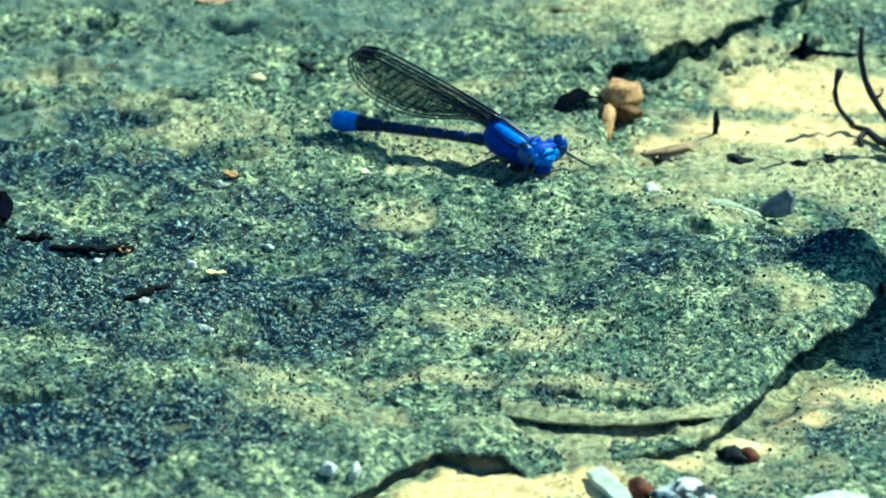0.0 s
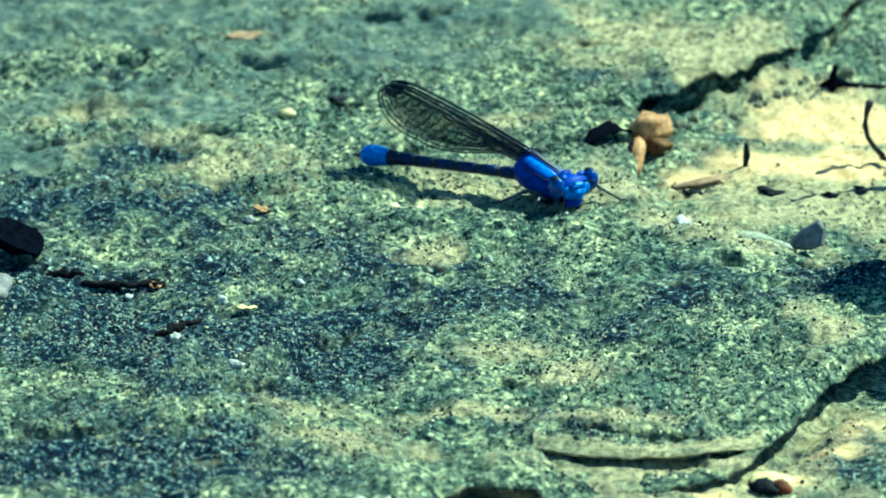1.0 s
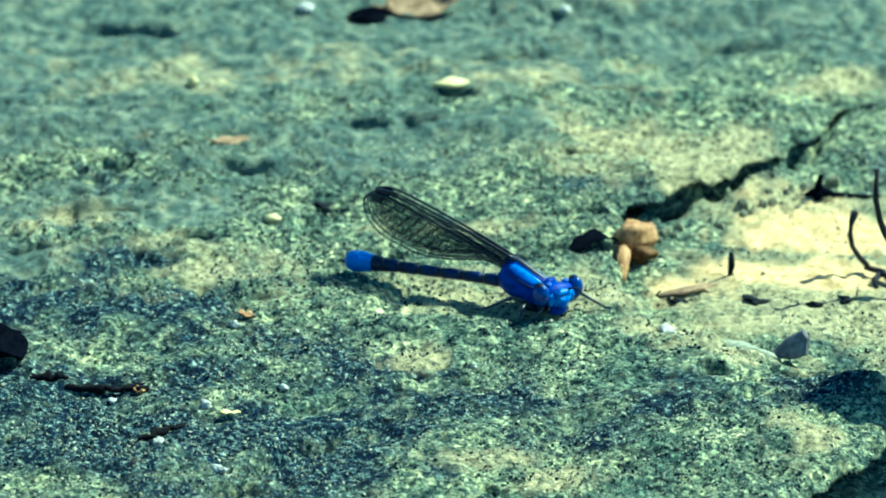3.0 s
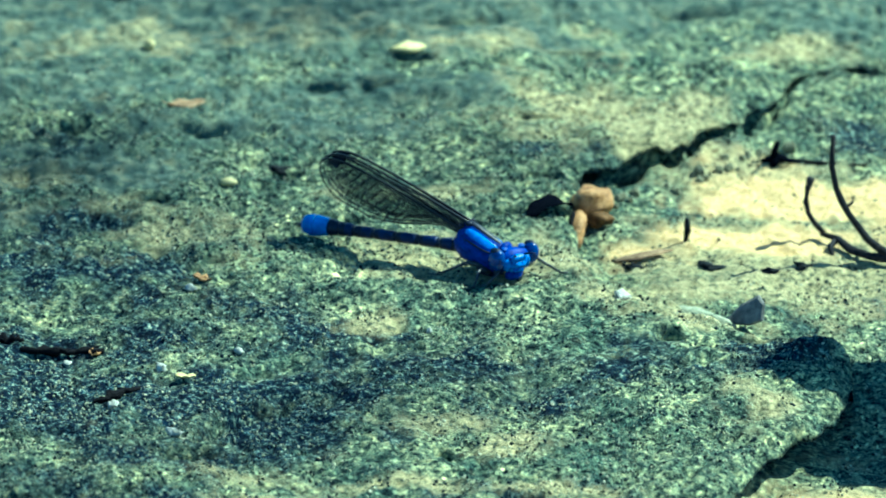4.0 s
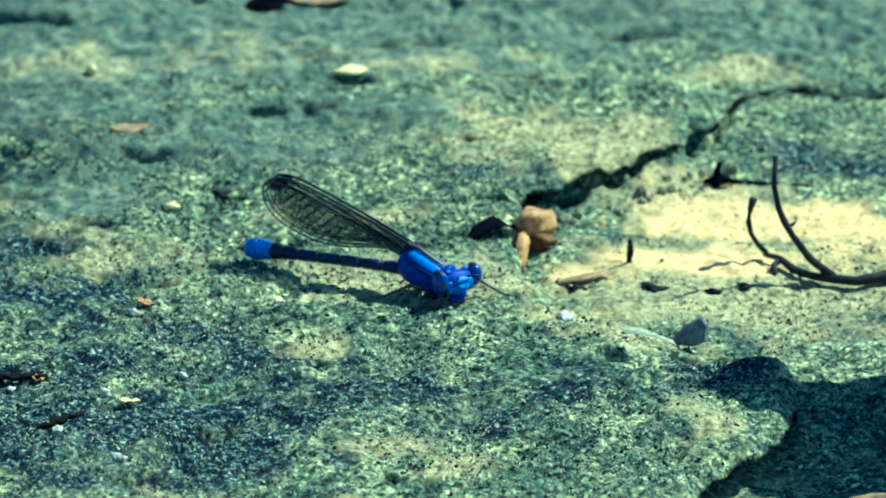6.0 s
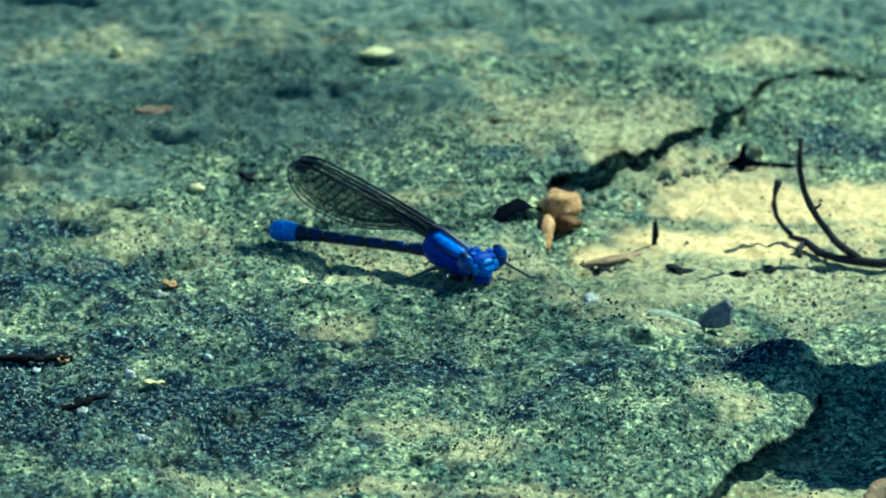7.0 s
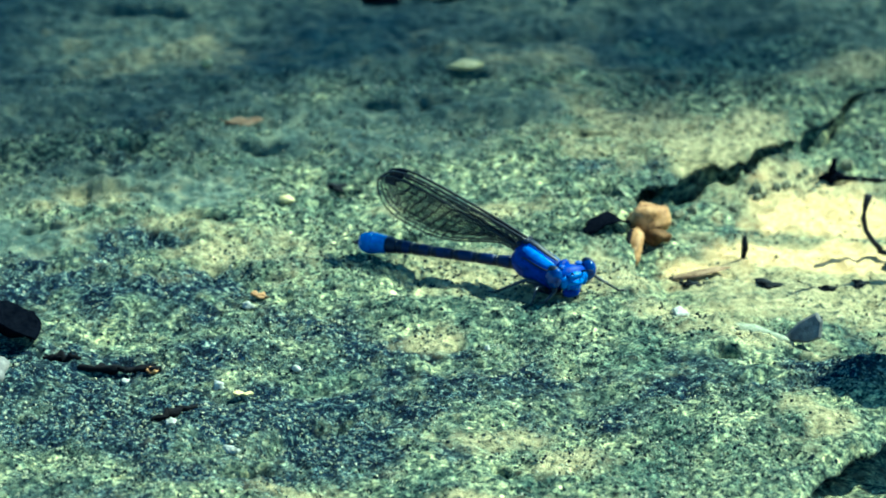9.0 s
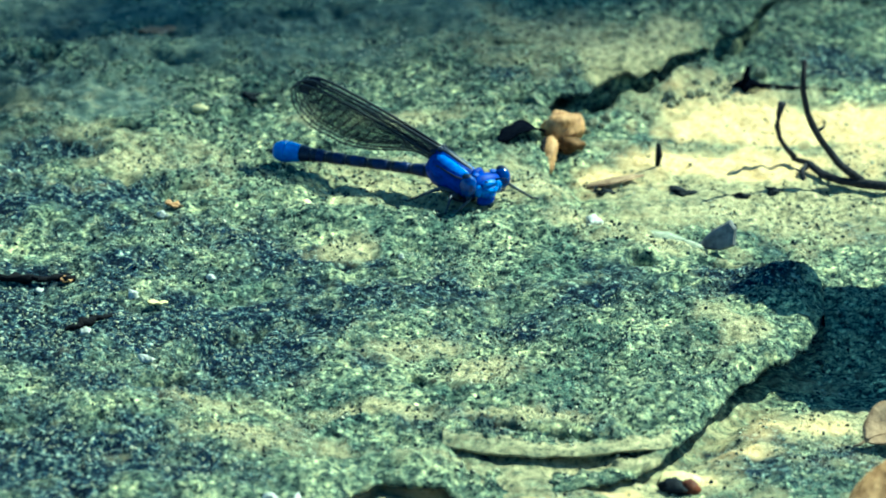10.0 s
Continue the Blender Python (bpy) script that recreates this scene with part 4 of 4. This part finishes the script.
thing("pebble", lump((2.6, 2.8, 2.2), 0.45, 5, 3), STONE_GREY, "brownish pebble beside the black leaf", "pebble", -63.0, -44.0, 0.4)
for px, py, s in ((-21.6, -39.6, 0.55), (-31.8, -45.2, 0.75), (-37.5, -57.8, 0.7), (-29.2, -67.3, 0.8), (-29.0, -19.0, 0.6), (4.0, -32.0, 0.4), (-44.5, -43.0, 0.5)):
    thing("grit", lump((s * 1.15, s * 0.95, s * 0.8), 1.0, px, 2), STONE_PALE, "pale grain of grit on the slab", "grit", px, py, s * 0.5, 10, -15, px * 7, "grit on the slab")
thing("husk_scrap", blade(3.0, 1.1, 50, 0.6, 0.15, 0.8, 0.5, 4, 8, 4), YELLOW_CRUST, "curled scrap of pale husk", "husk", -28.5, -48.4, 0.3, 0, 10, 20)
thing("husk_scrap", blade(2.8, 1.3, 60, 0.6, 0.15, 0.8, 0.6, 5, 8, 4), HUSK, "curled scrap of brown husk", "husk", -27.5, -16.0, 0.3, 0, 10, -10)
for px, py, sx, sy, sz, k in ((-40.6, 46.0, 2.2, 1.6, 1.4, 1), (-17.6, 23.0, 1.3, 0.8, 0.6, 4), (43.9, -1.8, 1.6, 1.2, 0.7, 9), (33, -0.5, 1.4, 0.9, 0.5, 10), (52, -3, 1.1, 0.8, 0.6, 11), (57, -1.5, 0.9, 0.8, 0.5, 12)):
    thing("dark_crumb", lump((sx, sy, sz * 0.8), 1.0, k + 20, 3), STONE_DARK, "dark crumb of soil lying on the rock", "soil crumb", px, py, sz * 0.3, group="soil crumbs")
leaf_thing(BROWN_LEAF, "rust-brown leaf scrap beside a dark crumb", -32.4, 48.8, 0.5, 0, 0, 15, 6, 2.4, 40, 0.3, 0.2, 0.9, 0.4, 11)
thing("husk_scrap", flake([(-3, -1.5), (1, -2.0), (3.2, 0.2), (0.5, 1.8)], 0.8, 14), YELLOW_CRUST, "pale yellow scrap of bark", "bark", 0.6, 66, 0.5, 0, 5, 10)
thing("pebble", lump((0.9, 0.9, 0.9), 0.2, 15), YELLOW_CRUST, "round pale yellow pebble", "pebble", -38.8, 68.0, 0.6)
thing("pebble", lump((1.2, 1.0, 0.6), 0.3, 16), YELLOW_CRUST, "flat pale pebble on the rock", "pebble", -24.9, 17.2, 0.3)

# leaves on the far part of the slab
leaf_thing(ORANGE_LEAF, "small orange dry leaf lifted off the rock", -8.0, 112, 1.6, 10, -10, 20, 8, 5, 60, 0.4, 0.25, 0.9, 0.6, 21)
leaf_thing(BROWN_LEAF, "dull brown dry leaf tilted on the rock", -2.5, 102, 2.2, 24, -14, 10, 15, 8, 60, 0.35, 0.25, 0.8, 1.4, 22)
leaf_thing(DARK_LEAF, "flat blackened leaf on the far rock", -11.5, 98, 0.8, 5, 0, -10, 9, 5, -40, 0.3, 0.25, 0.9, 0.6, 23)
leaf_thing(ORANGE_LEAF, "arched faded orange leaf on the rock", -63.0, 127, 4.5, 0, 0, -12, 18, 7, -100, 0.3, 0.3, 0.9, 0.8, 24)
thing("dark_crumb", lump((3.5, 3.0, 2.6), 0.5, 41), STONE_DARK, "dark soil clod lying on the rock", "soil crumb", -55, 126, 1.2)
thing("dark_crumb", lump((4.0, 3.2, 2.6), 0.5, 42), STONE_DARK, "dark soil clod lying on the rock", "soil crumb", -28, 153, 1.2)
thing("pebble", lump((1.6, 1.4, 0.8), 0.3, 43), STONE_PALE, "flat white pebble on the far rock", "pebble", -22.5, 100.5, 0.4)
thing("pebble", lump((1.0, 1.0, 0.8), 0.3, 44), STONE_PALE, "small white pebble on the far rock", "pebble", 19.0, 98, 0.4)

# stones below the slab's front edge
thing("pale_splinter", flake([(-4.2, -1.3), (-2.2, -1.7), (0.4, -1.4), (4.0, -1.3), (4.2, 0.8), (1.8, 1.3), (-1.2, 1.1), (-4.0, 0.9)], 1.0, 31, 0.0), SPLINTER, "long pale stone splinter below the ledge", "stone", 22.4, -105.0, 0.9, 10, 8, -62)
thing("seed", lump((1.5, 1.6, 1.7), 0.25, 32, 3), RED_SEED, "round red-brown seed below the ledge", "seed", 25.8, -104.8, 0.8)
thing("pebble", lump((3.8, 2.6, 1.7), 0.6, 33, 3), STONE_PIED, "white pebble mottled with black", "pebble", 31.2, -106.4, 0.6)
thing("stone_chip", flake([(-2.6, -1.0), (2.2, -1.4), (3.0, 0.3), (0.4, 1.3), (-2.0, 0.9)], 0.9, 47), STONE_PALE, "flat white stone chip below the mottled pebble", "stone", 31.4, -110.6, 0.3, 6, 4, 8)
thing("seed", lump((1.4, 1.3, 1.2), 0.2, 34), RED_SEED, "small dark red seed", "seed", 39.8, -94.2, 0.5)
thing("dark_crumb", lump((1.9, 1.3, 1.0), 0.9, 35, 3), STONE_DARK, "dark soil crumb beside the red seed", "soil crumb", 37.9, -94.2, 0.4)
thing("husk_scrap", flake([(-3, -1.4), (1.5, -1.8), (3, 0.4), (0.5, 1.6), (-2.4, 1)], 1.2, 36), YELLOW_CRUST, "yellow crust of lichen and grit", "crust", 38.8, -90.8, 0.4, 5, 5, 0)
thing("stone_shard", flake([(-1.2, -0.8), (0.5, -1.1), (1.3, 0.1), (0.2, 1.0), (-0.9, 0.6)], 1.3, 37, 0.3), STONE_PALE, "white angular shard on the slab's rim", "stone", -12.4, -105.4, 0.4, 20, 10, 0)
thing("stone_shard", flake([(-0.7, -1.2), (0.4, -1.0), (0.8, 0.3), (0.1, 1.5), (-0.6, 0.5)], 1.1, 38, 0.3), STONE_PALE, "white angular splinter on the slab's rim", "stone", -9.2, -106.4, 0.5, 40, 10, 0)
thing("stone_shard", flake([(-6, -3), (-2, -4.4), (4.6, -4.0), (6, -1), (4.0, 2.9), (-0.6, 4.0), (-5, 2.2)], 2.2, 39, 0.0), STONE_PALE, "large white angular stone on the gritty floor", "stone", 50.0, -109.5, 0.6)
leaf_thing(HUSK, "large tan dry leaf leaning on the gritty floor", 66.5, -113, 5.0, 20, -38, 48, 26, 17, 50, 0.5, 0.3, 0.9, 1.2, 40)
leaf_thing(BROWN_LEAF, "brown dry leaf lying on the gritty floor", 67.5, -77.5, 2.4, 14, -26, 20, 10, 7, 40, 0.4, 0.3, 0.9, 0.8, 45)


def grains(name, count, box, on_slab, seed, label):
    """Loose grains strewn over the rock, too many to count: small angular beads of eight faces."""
    rng = np.random.default_rng(seed)
    x = rng.uniform(box[0], box[1], count)
    y = rng.uniform(box[2], box[3], count)
    rim = inside_by(x, y)
    ok = (rim > 0.8) if on_slab else (rim < -0.8)
    ok &= 0.5 * wave(x, y, 12, seed) + 0.5 * wave(x, y, 4, seed + 1) > rng.uniform(-0.6, 0.5, count)
    ok &= blobs(x, y, SAND, 0.1, 91) < rng.uniform(0.1, 1.08, count)
    ok &= blobs(x, y, FILM, 0.2, 55) < rng.uniform(0.15, 1.3, count)
    x, y, rim = x[ok], y[ok], rim[ok]
    z = slab_top(x, y, rim) if on_slab else low_top(x, y)
    n = len(x)
    size = 0.13 + 0.25 * rng.random(n) ** 2.2
    corner = np.array([(1, 0, 0), (0, 1, 0), (-1, 0, 0), (0, -1, 0), (0, 0, 1), (0, 0, -1)], float)
    turn = rng.normal(size=(n, 3, 3))
    turn, _ = np.linalg.qr(turn)
    shape = corner[None] * rng.uniform(0.55, 1.25, (n, 6, 1)) * np.array([1.0, 1.0, 0.8])
    pts = np.einsum("nij,nkj->nki", turn, shape) * size[:, None, None]
    pts += np.stack([x, y, z + 0.25 * size], -1)[:, None]
    faces = np.array([(0, 1, 4), (1, 2, 4), (2, 3, 4), (3, 0, 4), (1, 0, 5), (2, 1, 5), (3, 2, 5), (0, 3, 5)])
    faces = (np.arange(n)[:, None, None] * 6 + faces[None]).reshape(-1, 3)
    me = mesh_from(name, pts.reshape(-1, 3), faces, smooth=False)
    me.materials.append(GRAIN)
    return tagged(new(name, me), label, "grit", kind="stuff")


def grain_material():
    m, nt, b = material("loose_grain", 0.9)
    b.inputs["Specular IOR Level"].default_value = 0.12
    geo = nt.nodes.new("ShaderNodeNewGeometry")
    c = ramp(nt, geo.outputs["Random Per Island"], [(0.0, (0.006, 0.012, 0.022)), (0.3, (0.02, 0.032, 0.04)), (0.42, (0.14, 0.17, 0.14)), (0.75, (0.32, 0.33, 0.22)), (0.92, (0.50, 0.49, 0.33)), (1.0, (0.62, 0.59, 0.42))])
    nt.links.new(c, b.inputs["Base Color"])
    return m


GRAIN = grain_material()
grains("slab_grit", 62000, (-76, 66, -126, 66), True, 5, "fine dark and pale grit strewn over the rock slab")
grains("hollow_grit", 30000, (-14, 98, -122, 70), False, 6, "fine grit strewn over the sandy hollow")

# an added dry leaf on a tall stalk beyond the hollow, out of view, put there to shade the slab's corner
screen = tagged(new("dead_leaf"), "unseen dry leaf added beyond the hollow to shade the slab's corner", "leaf")
part("screen_blade", blade(34, 20, 30, 0.3, 0.3, 0.9, 2.6, 60), BROWN_LEAF, screen).matrix_basis = pose(0, 0, 52 * MM, 0, 50, 0)
part("screen_blade", blade(24, 17, 30, 0.3, 0.3, 0.9, 1.4, 62), BROWN_LEAF, screen).matrix_basis = pose(1.2 * MM, -14.5 * MM, 52 * MM, 0, 50, 0)
part("stalk", tube([(3, 0, 46), (1.5, -7, 49), (1.2, -13, 51)], [0.6, 0.5, 0.4], 8), BROWN_LEAF, screen, "side stalk")
part("stalk", tube([(12, 0, -1), (4, 0, 16), (0, 0, 36), (3, 0, 48)], [0.9, 0.8, 0.7, 0.6], 8), BROWN_LEAF, screen)
on_rock(screen, 103.5, -17.5, 0, 0, 0, 17)

# a leafy bough and a thinner spray on the sun's side, out of view, added to shade the slab
BOUGH_OFF = SUN_TO * 2600
BOUGH_WAY = [(0.0, -520, 100, 8), (5.7, -460, 100, 8), (6.8, -230, 96, 10), (7.0, -200, 94, 11), (7.4, -180, 92, 12), (7.8, -70, 82, 13), (8.1, -52, 80, 12), (8.5, -6, 98, -5), (9.0, -44, 94, 4), (9.4, -46, 66, 8), (10.0, -58, 72, 8)]
SPRAY_WAY = [(0.0, -330, 20, 0), (2.7, -280, 10, 0), (3.8, -140, 14, 3), (4.5, -110, 20, 4), (5.0, -120, 24, 3), (5.7, -190, 30, 0), (6.5, -150, 44, 0), (7.0, -92, 52, 2), (7.3, -88, 40, 3), (7.7, -120, 40, 3), (8.1, -250, 40, 0), (10.0, -420, 40, 0)]
bough = tagged(new("shade_bough"), "unseen leafy bough added on the sun's side to shade the rock", "branch")
spray = tagged(new("shade_bough"), "unseen thin leafy spray added on the sun's side to dim the rock", "branch")


def bough_leaves(ob, count, half_x, half_y, seed):
    """A stem with side shoots and leaves spread over an oval."""
    rng = np.random.default_rng(seed)
    part("stem", tube([(-0.7 * half_x, -12, 6), (-0.4 * half_x, -4, 3), (0, 2, 0), (0.4 * half_x, -4, 4), (0.8 * half_x, -12, 12)], [1.4, 1.8, 2.2, 2.6, 3.0], 8), BARK, ob)
    for side in (-1, 1):
        for k in (-0.45, -0.15, 0.15, 0.45):
            x = k * half_x
            part("shoot", tube([(x, 0, 2), (x - 8, 0.35 * half_y * side, 4), (x - 18, 0.75 * half_y * side, 0)], [1.2, 0.9, 0.5], 6), BARK, ob)
    mesh = None
    for _ in range(count):
        r, a = rng.random() ** 0.55, rng.random() * 2 * math.pi
        m = pose(half_x * r * math.cos(a) * MM, half_y * r * math.sin(a) * MM, rng.uniform(-14, 14) * MM, rng.uniform(-30, 30), rng.uniform(-30, 30), rng.uniform(0, 360))
        if mesh is None:
            leaf = part("leaf", blade(22, 11, 25, 0.2, 0.3, 0.9, 0.5, 70, 6, 2), GREEN, ob)
            mesh = leaf.data
        else:
            leaf = new("leaf", mesh)
            leaf.parent = ob
        leaf.matrix_basis = m


GREEN = plain("green_leaf", (0.03, 0.06, 0.02), (0.07, 0.12, 0.04), 0.1, 0.5, 0.1)
bough_leaves(bough, 250, 165, 62, 12)
bough_leaves(spray, 80, 150, 130, 13)

# crumbs of rock fallen into the mouth of the crack
rng = random.Random(4)
for i in range(36):
    k = rng.random()
    cx, cy = 27 + 31 * k + rng.uniform(-1, 2), 20 + 24 * k - rng.uniform(-0.6, 4.5)
    size = rng.uniform(0.3, 1.0)
    crumb = flake([(size * q * math.cos(a), size * q * math.sin(a)) for a, q in ((0.2 + 1.05 * j + 0.3 * rng.random(), rng.uniform(0.7, 1.3)) for j in range(6))], size * 1.1, i, 0.3)
    thing("rock_crumb", crumb, CRUMB, "weathered crumb of grey-green rock below the crack", "rock crumb", cx, cy, size * 0.3, 0, 0, rng.uniform(0, 180), "rock crumbs below the crack")


def motions():
    """The wings flick open once and shut again; the two added boughs carry their shade over the slab."""
    for ob, way in ((bough, BOUGH_WAY), (spray, SPRAY_WAY)):
        walk(ob, [(t, pose((x + BOUGH_OFF[0]) * MM, (y + BOUGH_OFF[1]) * MM, BOUGH_OFF[2] * MM, 0, 0, turn)) for t, x, y, turn in way])
    for w, (root, shut, lean, wide, tilt) in zip(wings, WINGS):
        a, b = wing_pose(root, shut, lean), wing_pose(root, wide, tilt)
        walk(w, [(0.0, a), (4.5, a), (4.6, b), (5.0, b), (5.1, a), (10.0, a)])


motions()
